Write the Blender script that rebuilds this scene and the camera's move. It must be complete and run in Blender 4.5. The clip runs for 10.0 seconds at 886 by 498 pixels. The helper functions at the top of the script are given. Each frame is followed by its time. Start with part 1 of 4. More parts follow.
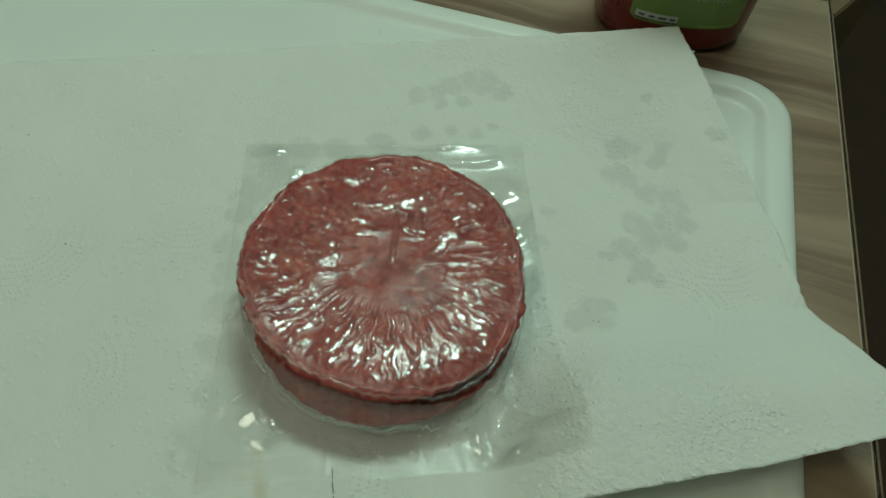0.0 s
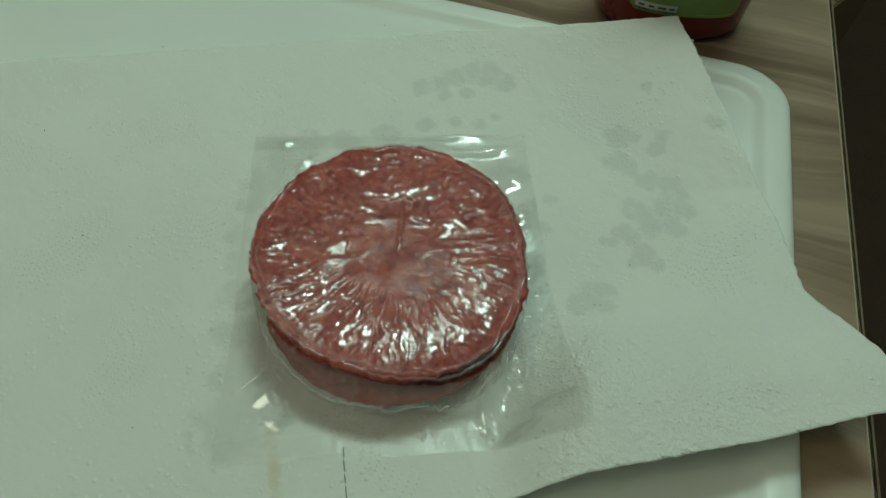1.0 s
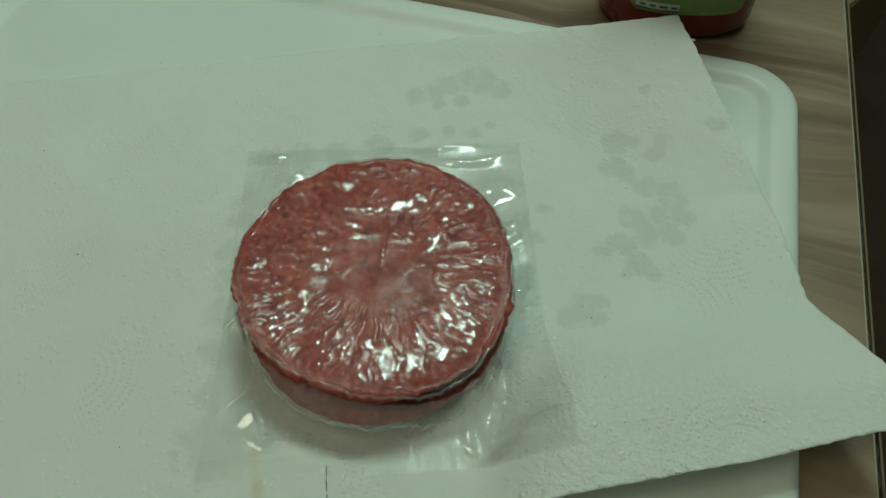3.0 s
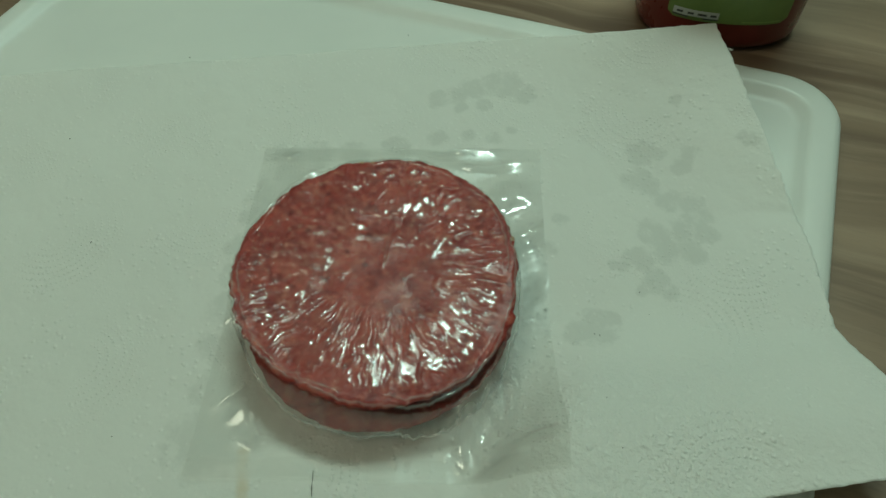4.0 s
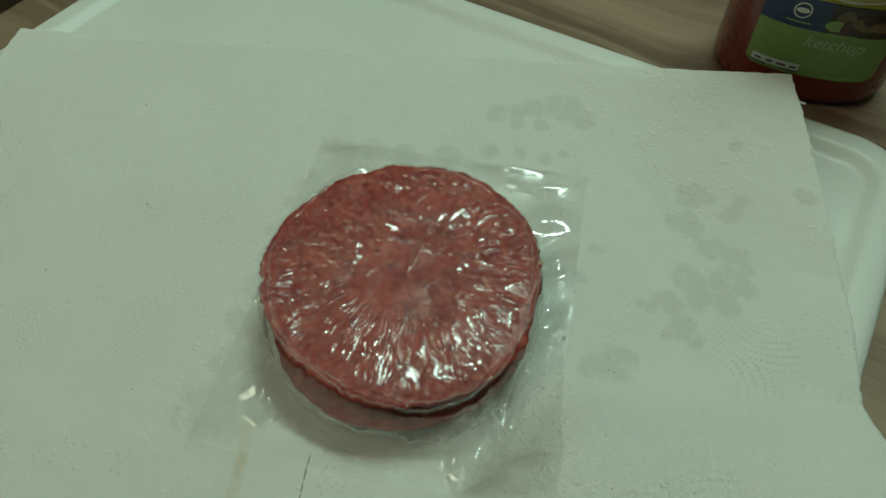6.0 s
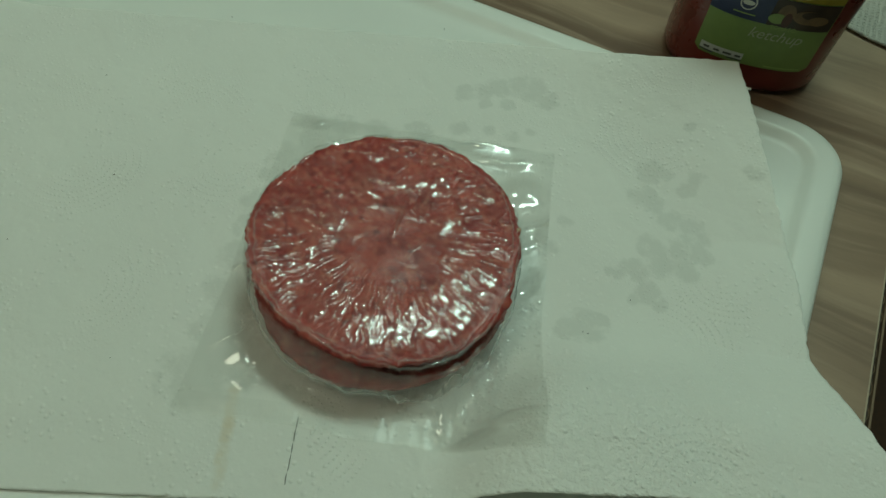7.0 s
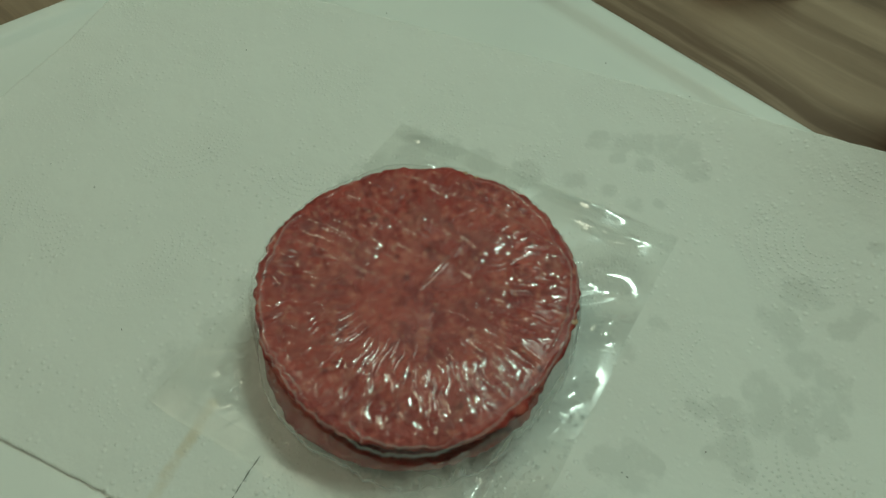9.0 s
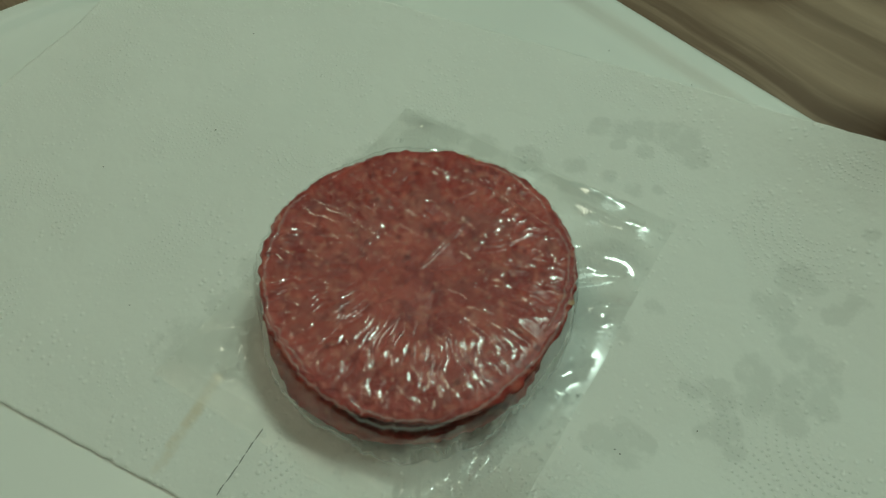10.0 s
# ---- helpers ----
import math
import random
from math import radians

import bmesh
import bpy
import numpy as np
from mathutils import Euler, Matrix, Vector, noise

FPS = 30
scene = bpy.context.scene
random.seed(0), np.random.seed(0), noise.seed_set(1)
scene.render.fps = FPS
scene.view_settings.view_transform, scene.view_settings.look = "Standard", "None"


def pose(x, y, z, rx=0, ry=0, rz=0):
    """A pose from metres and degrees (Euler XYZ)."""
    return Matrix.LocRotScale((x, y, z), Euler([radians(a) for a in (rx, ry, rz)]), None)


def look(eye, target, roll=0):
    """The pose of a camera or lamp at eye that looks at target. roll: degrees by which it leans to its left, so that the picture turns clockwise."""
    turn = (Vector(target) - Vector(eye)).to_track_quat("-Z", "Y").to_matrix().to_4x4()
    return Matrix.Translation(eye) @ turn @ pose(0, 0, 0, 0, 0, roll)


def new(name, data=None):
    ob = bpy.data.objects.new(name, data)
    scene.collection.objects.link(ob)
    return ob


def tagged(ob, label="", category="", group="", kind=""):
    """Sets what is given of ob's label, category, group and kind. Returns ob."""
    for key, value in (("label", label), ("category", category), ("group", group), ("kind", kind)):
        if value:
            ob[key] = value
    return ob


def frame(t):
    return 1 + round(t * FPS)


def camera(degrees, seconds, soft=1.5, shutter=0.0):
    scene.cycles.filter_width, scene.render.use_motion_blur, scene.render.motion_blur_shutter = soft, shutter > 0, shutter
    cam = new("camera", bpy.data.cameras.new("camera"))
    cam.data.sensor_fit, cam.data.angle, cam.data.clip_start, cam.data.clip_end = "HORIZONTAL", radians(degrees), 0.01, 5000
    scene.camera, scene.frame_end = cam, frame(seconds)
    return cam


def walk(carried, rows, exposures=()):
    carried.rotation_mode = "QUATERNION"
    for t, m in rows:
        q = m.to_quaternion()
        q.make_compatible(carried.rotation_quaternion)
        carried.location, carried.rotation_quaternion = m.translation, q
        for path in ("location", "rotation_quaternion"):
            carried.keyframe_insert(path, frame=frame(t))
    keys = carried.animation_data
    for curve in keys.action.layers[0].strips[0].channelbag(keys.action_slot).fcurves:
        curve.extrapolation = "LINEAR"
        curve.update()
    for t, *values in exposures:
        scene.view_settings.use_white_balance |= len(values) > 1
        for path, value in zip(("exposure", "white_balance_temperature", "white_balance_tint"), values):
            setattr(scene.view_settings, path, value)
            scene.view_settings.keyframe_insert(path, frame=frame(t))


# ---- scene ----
cam = camera(67.3, 10.0)
PATH = [
    (0, (0.044, -0.142, 0.227), (-0.176, 1.004, -1.397), 6.4),
    (0.5, (0.044, -0.148, 0.231), (-0.181, 0.983, -1.403), 6.0),
    (1, (0.046, -0.148, 0.232), (-0.187, 0.976, -1.405), 5.1),
    (1.5, (0.048, -0.149, 0.232), (-0.187, 0.975, -1.406), 4.4),
    (2, (0.049, -0.148, 0.232), (-0.193, 0.971, -1.407), 3.7),
    (2.5, (0.052, -0.144, 0.232), (-0.209, 0.971, -1.407), 2.7),
    (2.7, (0.055, -0.141, 0.234), (-0.226, 0.963, -1.41), 1.9),
    (3.8, (0.077, -0.127, 0.228), (-0.377, 0.933, -1.406), -3.7),
    (4, (0.075, -0.127, 0.227), (-0.389, 0.932, -1.404), -2.8),
    (4.5, (0.08, -0.126, 0.226), (-0.453, 0.91, -1.399), -3.4),
    (5, (0.083, -0.122, 0.229), (-0.508, 0.891, -1.391), -3.1),
    (5.5, (0.085, -0.122, 0.228), (-0.541, 0.875, -1.389), -2.2),
    (5.7, (0.088, -0.121, 0.231), (-0.55, 0.868, -1.386), -1.8),
    (6.8, (0.078, -0.138, 0.229), (-0.458, 0.9, -1.395), 4.2),
    (7, (0.076, -0.144, 0.229), (-0.375, 0.948, -1.385), 6.9),
    (7.5, (0.066, -0.135, 0.224), (-0.339, 1.006, -1.368), 10.0),
    (7.7, (0.084, -0.12, 0.224), (-0.444, 0.993, -1.352), 4.7),
    (8, (0.083, -0.099, 0.221), (-0.573, 0.932, -1.362), 5.2),
    (8.2, (0.095, -0.086, 0.222), (-0.689, 0.829, -1.374), 2.1),
    (8.5, (0.106, -0.078, 0.214), (-0.765, 0.775, -1.372), -0.0),
    (9, (0.098, -0.079, 0.207), (-0.844, 0.65, -1.399), -2.0),
    (9.5, (0.098, -0.081, 0.208), (-0.836, 0.626, -1.412), -1.7),
    (10, (0.103, -0.081, 0.209), (-0.83, 0.62, -1.415), -1.9),
]
walk(cam, [(t, look(eye, target, roll)) for t, eye, target, roll in PATH],
     [(0, 0.06, 6400, 10), (1, -0.01, 6400, 10), (2.5, -0.02, 6400, 10), (4.5, 0.04, 6450, 10), (5.5, 0.02, 6550, 10), (7, -0.08, 6500, 10), (7.5, -0.09, 6500, 10),
      (8, 0.02, 6550, 10), (8.5, 0.0, 6620, 11), (9, -0.03, 6680, 12), (10, -0.04, 6680, 12)])

# ---- world and light ----
world = bpy.data.worlds.new("world")
scene.world = world
world.use_nodes = True
world.node_tree.nodes["Background"].inputs[0].default_value = (0.75, 0.85, 0.80, 1)
world.node_tree.nodes["Background"].inputs[1].default_value = 0.04

TABLE = -0.0085     # height of the table's face; the tray's floor is at zero
LAMPS = [(-0.55, -0.42, 1.62, 2.6, 0.90, 0.45), (0.07, 0.66, 1.62, 11.4, 0.60, 0.22)]   # place, power, sizes; the first is an added warm fill
LAMP_TONES = [(0.96, 1.0, 0.74), (0.69, 1.0, 0.83)]


def area(name, place, target, sx, sy, power, colour):
    data = bpy.data.lights.new(name, "AREA")
    data.shape, data.size, data.size_y, data.energy, data.color = "RECTANGLE", sx, sy, power, colour
    ob = new(name, data)
    ob.matrix_world = look(place, target)
    return ob


for (lx, ly, lz, power, sx, sy), tone in zip(LAMPS, LAMP_TONES):
    area("unseen_area_light", (lx, ly, lz - 0.07), (lx, ly, 0), sx, sy, power, tone)


# ---- materials ----
class Nodes:
    """Short hand for a node material."""

    def __init__(self, name):
        self.m = bpy.data.materials.new(name)
        self.m.use_nodes = True
        self.t = self.m.node_tree
        self.b = self.t.nodes["Principled BSDF"]
        self.out = self.t.nodes["Material Output"]
        self.co = self.t.nodes.new("ShaderNodeTexCoord").outputs["Object"]

    def put(self, socket, value):
        if hasattr(value, "is_output"):
            self.t.links.new(value, socket)
        elif isinstance(value, tuple) and len(value) == 3 and socket.type == "RGBA":
            socket.default_value = (*value, 1)
        else:
            socket.default_value = value

    def node(self, kind, out=0, settings=None, **ins):
        n = self.t.nodes.new("ShaderNode" + kind)
        for k, v in (settings or {}).items():
            setattr(n, k, v)
        for k, v in ins.items():
            self.put(n.inputs[int(k[1:])] if k[0] == "i" and k[1:].isdigit() else n.inputs[k], v)
        return n.outputs[out]

    def scaled(self, x, y, z):
        return self.node("Mapping", Vector=self.co, Scale=(x, y, z))

    def noise(self, scale, detail=4.0, rough=0.55, co=None, distortion=0.0):
        return self.node("TexNoise", Vector=co or self.co, Scale=scale, Detail=detail, Roughness=rough, Distortion=distortion)

    def cells(self, scale, co=None, feature="F1", rand=1.0):
        return self.node("TexVoronoi", settings={"feature": feature}, Vector=co or self.co, Scale=scale, Randomness=rand)

    def ramp(self, value, lo, hi, a=0.0, b=1.0):
        return self.node("MapRange", settings={"interpolation_type": "SMOOTHSTEP"}, i0=value, i1=lo, i2=hi, i3=a, i4=b)

    def math(self, op, a, b=0.0):
        return self.node("Math", settings={"operation": op}, i0=a, i1=b)

    def mix(self, f, a, b):
        return self.node("Mix", 2, {"data_type": "RGBA"}, i0=f, i6=a, i7=b)

    def attr(self, name):
        return self.node("Attribute", 2, {"attribute_name": name})

    def bump(self, height, strength, distance):
        return self.node("Bump", Height=height, Strength=strength, Distance=distance)

    def finish(self, colour, rough, normal=None, **more):
        self.put(self.b.inputs["Base Color"], colour)
        self.put(self.b.inputs["Roughness"], rough)
        if normal is not None:
            self.put(self.b.inputs["Normal"], normal)
        for k, v in more.items():
            self.put(self.b.inputs[k.replace("_", " ")], v)
        return self.m


def plain(name, colour, rough=0.5, grain=400.0, amount=0.12, **more):
    n = Nodes(name)
    v = n.math("ADD", n.math("MULTIPLY", n.noise(grain, 3), 0.6), n.math("MULTIPLY", n.noise(grain * 0.07, 2), 0.4))
    dark = tuple(c * (1 - amount) for c in colour)
    lite = tuple(min(1, c * (1 + amount)) for c in colour)
    return n.finish(n.mix(n.ramp(v, 0.3, 0.7), dark, lite), n.ramp(v, 0.25, 0.75, rough * 0.85, min(1, rough * 1.15)), n.bump(v, 0.15, 0.0003), **more)


def wood_material():
    n = Nodes("wood_effect_laminate")
    bend = n.noise(7, 2)
    co = n.node("VectorMath", settings={"operation": "ADD"}, i0=n.scaled(1.6, 26, 26),
                i1=n.node("CombineXYZ", i1=n.math("MULTIPLY", bend, 0.75)))
    broad = n.noise(1.0, 3, 0.5, co)
    fine = n.noise(4.5, 5, 0.6, co)
    pores = n.noise(60, 4, 0.7, n.scaled(1.5, 40, 40))
    c = n.mix(n.ramp(broad, 0.35, 0.66), (0.140, 0.084, 0.052), (0.305, 0.210, 0.140))
    c = n.mix(n.ramp(fine, 0.42, 0.72, 0, 0.45), c, (0.40, 0.29, 0.20))
    c = n.mix(n.ramp(pores, 0.5, 0.8, 0, 0.30), c, (0.07, 0.042, 0.026))
    return n.finish(c, n.ramp(fine, 0.3, 0.7, 0.42, 0.55), n.bump(pores, 0.08, 0.0003))


def paper_material(name="embossed_paper", base=(0.885, 0.885, 0.845), deep=1.0, quilted=False):
    n = Nodes(name)
    wet, stain = n.attr("wet"), n.attr("stain")
    flat = n.scaled(1, 1, 0)
    centre = n.node("TexVoronoi", 2, {"feature": "F1", "voronoi_dimensions": "2D"}, Vector=flat, Scale=19.0, Randomness=0.6)
    shade = n.node("TexVoronoi", 1, {"feature": "F1", "voronoi_dimensions": "2D"}, Vector=flat, Scale=19.0, Randomness=0.6)
    away = n.node("VectorMath", settings={"operation": "SUBTRACT"}, i0=flat, i1=centre)
    r = n.math("DIVIDE", n.node("VectorMath", 1, {"operation": "LENGTH"}, i0=away), 0.0030)
    turn = n.math("ARCTAN2", n.node("SeparateXYZ", 1, Vector=away), n.node("SeparateXYZ", 0, Vector=away))
    ring = n.math("ADD", n.math("FLOOR", r), 0.5)
    across = n.math("MULTIPLY", n.math("SUBTRACT", r, ring), 0.0030)
    along = n.math("MULTIPLY", n.math("SUBTRACT", n.math("FRACT", n.math("MULTIPLY", n.math("MULTIPLY", turn, ring), 1.6)), 0.5), 0.0019)
    dots = n.ramp(n.math("SQRT", n.math("ADD", n.math("MULTIPLY", across, across), n.math("MULTIPLY", along, along))), 0.00015, 0.00058, 1.0, 0.0)
    patch = n.math("MULTIPLY", n.math("ADD", n.ramp(n.noise(26, 2), 0.38, 0.56), 0.12), n.math("MULTIPLY", n.math("MULTIPLY", n.math("GREATER_THAN", r, 2.0), n.ramp(r, 9.0, 11.0, 1.0, 0.0)), n.ramp(n.math("SINE", n.math("ADD", turn, n.math("MULTIPLY", n.node("SeparateXYZ", 0, Vector=shade), 6.28))), -0.1, 0.5)))
    emboss = n.math("MULTIPLY", dots, patch)
    if quilted:
        emboss = n.ramp(n.node("TexVoronoi", 0, {"feature": "F1", "voronoi_dimensions": "2D"}, Vector=flat, Scale=290.0, Randomness=0.12), 0.12, 0.34, -1.6, 0.0)
    pimple = n.math("MULTIPLY", n.ramp(n.node("TexVoronoi", 0, {"feature": "F1", "voronoi_dimensions": "2D"}, Vector=flat, Scale=230.0, Randomness=1.0), 0.05, 0.24, 1.0, 0.0), n.ramp(n.noise(45, 2), 0.42, 0.62))
    fibre = n.noise(1500, 4, 0.7)
    soft = n.noise(70, 3, 0.5)
    crinkle = n.math("ADD", n.math("MULTIPLY", n.noise(380, 3, 0.6), n.math("ADD", 0.45, n.math("MULTIPLY", n.attr("crumple"), 2.8))), n.math("MULTIPLY", n.noise(34, 2, 0.5, distortion=1.2), 2.2))
    h = n.math("ADD", n.math("ADD", n.math("ADD", n.math("MULTIPLY", emboss, 0.50), n.math("MULTIPLY", pimple, 0.60)), crinkle), n.math("ADD", n.math("MULTIPLY", fibre, 0.22), n.math("MULTIPLY", soft, 1.1)))
    edge = n.noise(260, 4, 0.6)
    mottle = n.math("ADD", n.math("MULTIPLY", n.math("SUBTRACT", edge, 0.5), 1.6), n.math("ADD", n.math("MULTIPLY", n.math("SUBTRACT", n.noise(900, 2), 0.5), 0.5), n.math("MULTIPLY", n.math("SUBTRACT", n.noise(120, 2), 0.5), 2.0)))
    wetness = n.math("MULTIPLY", n.math("MULTIPLY", n.ramp(n.math("ADD", wet, mottle), 0.0, 0.85), n.ramp(wet, 0.0, 0.15)), n.ramp(emboss, 0.0, 1.0, 1.0, 0.85))
    c = n.mix(n.ramp(n.noise(14, 3), 0.3, 0.7), tuple(v * 0.975 for v in base), base)
    c = n.mix(n.ramp(fibre, 0.35, 0.75, 0, 0.07), c, (0.66, 0.66, 0.61))
    c = n.mix(n.math("MULTIPLY", n.math("MAXIMUM", emboss, pimple), 0.55), c, (0.97, 0.97, 0.93))
    c = n.mix(n.math("MULTIPLY", wetness, 0.34), c, (0.61, 0.62, 0.575))
    c = n.mix(n.ramp(n.math("MULTIPLY", stain, n.noise(110, 3)), 0.15, 0.75, 0, 0.42), c, (0.66, 0.50, 0.26))
    relief = n.bump(h, 0.88 * deep, 0.0006)
    n.finish(c, n.math("SUBTRACT", 0.92, n.math("MULTIPLY", wetness, 0.22)), relief, Specular_IOR_Level=0.25)
    thin = n.node("BsdfTranslucent", Color=c, Normal=relief)
    n.t.links.new(n.node("MixShader", i0=0.30, i1=n.b.outputs[0], i2=thin), n.out.inputs["Surface"])
    return n.m


def plastic_white():
    n = Nodes("white_polyethylene")
    scratch = n.noise(300, 5, 0.7, n.scaled(1, 6, 1))
    haze = n.noise(9, 3)
    c = n.mix(n.ramp(haze, 0.3, 0.7), (0.66, 0.68, 0.645), (0.71, 0.725, 0.685))
    c = n.mix(n.ramp(scratch, 0.62, 0.8, 0, 0.15), c, (0.60, 0.62, 0.58))
    return n.finish(c, n.ramp(scratch, 0.3, 0.7, 0.34, 0.46), n.bump(scratch, 0.05, 0.0002), Subsurface_Weight=0.25,
                    Subsurface_Radius=(0.004, 0.004, 0.004), Subsurface_Scale=1.0)


def meat_material(name):
    n = Nodes(name)
    lumps = n.noise(260, 4, 0.6)
    broad = n.noise(60, 3, 0.5)
    strands = n.cells(330.0, n.node("VectorMath", settings={"operation": "ADD"}, i0=n.co, i1=n.node("VectorMath", settings={"operation": "SCALE"}, i0=n.node("TexNoise", 1, Vector=n.co, Scale=150.0), Scale=0.006)))
    fat = n.noise(420, 3, 0.6)
    blood = n.cells(150.0)
    c = n.mix(n.ramp(broad, 0.32, 0.68), (0.270, 0.026, 0.022), (0.390, 0.060, 0.044))
    c = n.mix(n.ramp(n.noise(150, 3, 0.55, distortion=0.8), 0.50, 0.64, 0.0, 0.7), c, (0.185, 0.009, 0.010))
    c = n.mix(n.ramp(lumps, 0.48, 0.66, 0, 0.65), c, (0.460, 0.120, 0.085))
    c = n.mix(n.ramp(fat, 0.58, 0.70, 0, 0.42), c, (0.600, 0.310, 0.220))
    c = n.mix(n.math("MULTIPLY", n.ramp(blood, 0.12, 0.26, 0.8, 0.0), n.ramp(n.noise(70, 2), 0.44, 0.56)), c, (0.150, 0.008, 0.008))
    h = n.math("ADD", strands, n.math("MULTIPLY", lumps, 1.2))
    return n.finish(c, n.ramp(lumps, 0.3, 0.7, 0.50, 0.7), n.bump(h, 0.5, 0.0010), Specular_IOR_Level=0.2, Subsurface_Weight=0.12,
                    Subsurface_Radius=(0.004, 0.0012, 0.0008), Subsurface_Scale=0.6)


def film_material(name, clear=(0.991, 0.991, 0.988), milk=0.0, rough=0.05, knurl=False, gain=1.55, soft=0.12):
    """Clear film: see-through, with a gloss after Fresnel, a haze where it stands off and painted pale highlight lines
    on creases.
    """
    n = Nodes(name)
    t = n.t
    t.nodes.remove(n.b)
    h = n.math("ADD", n.noise(140, 4, 0.6, distortion=0.6), n.math("MULTIPLY", n.noise(520, 2, 0.5), 0.3))
    if knurl:
        a = n.math("SINE", n.node("SeparateXYZ", 0, Vector=n.scaled(5200, 5200, 1)))
        b = n.math("SINE", n.node("SeparateXYZ", 1, Vector=n.scaled(5200, 5200, 1)))
        h = n.math("ADD", h, n.math("MULTIPLY", n.math("MULTIPLY", a, b), 0.5))
    bump = n.bump(h, 0.06, 0.0012)
    see = n.node("BsdfTransparent", Color=clear)
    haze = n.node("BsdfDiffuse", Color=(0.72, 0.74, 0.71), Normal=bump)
    sharp = n.node("BsdfGlossy", Color=(1.0, 1.0, 1.0), Roughness=n.math("ADD", n.math("MULTIPLY", n.math("MAXIMUM", n.attr("cling"), 0.0), 0.34), rough), Normal=bump)
    wide = n.node("BsdfGlossy", Color=(1.0, 1.0, 1.0), Roughness=0.24, Normal=bump)
    reflect = n.math("SUBTRACT", 1.0, n.math("MULTIPLY", n.attr("cling"), 0.72))
    gloss = n.node("MixShader", i0=soft, i1=sharp, i2=wide)
    fres = n.node("Fresnel", IOR=1.5, Normal=bump)
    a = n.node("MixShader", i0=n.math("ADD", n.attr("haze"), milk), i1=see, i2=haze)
    t.links.new(n.node("MixShader", i0=n.math("MULTIPLY", n.math("MINIMUM", n.math("MULTIPLY", fres, gain), 0.12), reflect), i1=a, i2=gloss), n.out.inputs["Surface"])
    return n.m


WOOD = wood_material()
PAPER = paper_material()
NAPKIN = paper_material("quilted_paper", (0.62, 0.60, 0.53), 2.2, True)
PLASTIC = plastic_white()
MEAT = meat_material("ground_beef")
FILM = film_material("vacuum_film")
FILM_BASE = film_material("vacuum_film_back", (0.995, 0.995, 0.992), 0.01, 0.45, gain=0.3)
SEAL = film_material("knurled_seal", (0.995, 0.995, 0.992), 0.012, 0.14, True, gain=0.6)
FAT = plain("beef_fat", (0.46, 0.27, 0.15), 0.5, 900, 0.25)
DROP = film_material("water", (0.99, 0.99, 0.99), 0.0, 0.03, gain=1.6)
KETCHUP = plain("ketchup_in_clear_plastic", (0.16, 0.023, 0.017), 0.28, 60, 0.2, Coat_Weight=0.25, Coat_Roughness=0.15)
GREEN = plain("label_green", (0.20, 0.29, 0.085), 0.38, 200, 0.06)
GREEN_PALE = plain("label_pale_green", (0.30, 0.42, 0.13), 0.4, 200, 0.06)
BLUE = plain("label_blue", (0.025, 0.035, 0.095), 0.38, 200, 0.1)
YELLOW = plain("label_yellow", (0.30, 0.235, 0.02), 0.38, 90, 0.2)
CREAM = plain("label_cream", (0.30, 0.26, 0.10), 0.4, 70, 0.25)
BROWN_INK = plain("label_dark_brown", (0.035, 0.02, 0.012), 0.4, 120, 0.4)
RED_INK = plain("label_dark_sauce", (0.065, 0.016, 0.008), 0.35, 120, 0.3)
TAN_INK = plain("label_tan", (0.17, 0.105, 0.05), 0.4, 130, 0.4)
WHITE_INK = plain("label_white", (0.58, 0.60, 0.55), 0.4, 200, 0.05)
WORD_INK = plain("label_pale_ink", (0.42, 0.46, 0.30), 0.4, 200, 0.08)
BLACK_INK = plain("label_black", (0.09, 0.095, 0.09), 0.4, 200, 0.1)
CARD_PALE = plain("paperboard_pale", (0.36, 0.30, 0.22), 0.8, 600, 0.15)
GAP_SHADE = plain("paperboard_gap_shade", (0.030, 0.020, 0.013), 0.9, 500, 0.2)
CARD_BROWN = plain("paperboard_brown", (0.15, 0.105, 0.066), 0.85, 600, 0.15)
BOX_CARD = plain("brown_cardboard", (0.20, 0.13, 0.07), 0.85, 90, 0.15)
FLOOR = plain("dark_brown_carpet", (0.045, 0.022, 0.011), 0.95, 130, 0.35)
WALL = plain("cream_wall_paint", (0.58, 0.57, 0.50), 0.8, 30, 0.04)
CEIL = plain("white_ceiling_paint", (0.72, 0.73, 0.70), 0.9, 60, 0.04)
TIN_RED = plain("tin_red_paint", (0.22, 0.010, 0.008), 0.3, 150, 0.1)
TIN_GREY = plain("tin_pale_panel", (0.44, 0.44, 0.42), 0.35, 150, 0.08)
STEEL = plain("tin_bare_rim", (0.62, 0.62, 0.60), 0.22, 300, 0.1, Metallic=1.0)
LEG = plain("dark_table_frame", (0.025, 0.02, 0.016), 0.5, 200, 0.2)
CRUMB = plain("dark_crumb", (0.055, 0.032, 0.018), 0.8, 900, 0.4)
SLIT_SHADE = plain("towel_slit_shade", (0.16, 0.16, 0.14), 0.9, 900, 0.2)
HOUSING = plain("white_enamel", (0.7, 0.72, 0.7), 0.4, 80, 0.04)


def tube_material(name, tone):
    n = Nodes(name)
    n.finish((0.8, 0.85, 0.8), 0.5)
    n.b.inputs["Emission Color"].default_value = (*tone, 1)
    n.b.inputs["Emission Strength"].default_value = 2.0
    return n.m


TUBES = [tube_material("glowing_diffuser", tone) for tone in LAMP_TONES]


# ---- mesh helpers ----
def mesh_of(name, bm, material, smooth=True):
    me = bpy.data.meshes.new(name)
    bm.to_mesh(me)
    bm.free()
    me.materials.append(material)
    if smooth:
        me.shade_smooth()
    return me


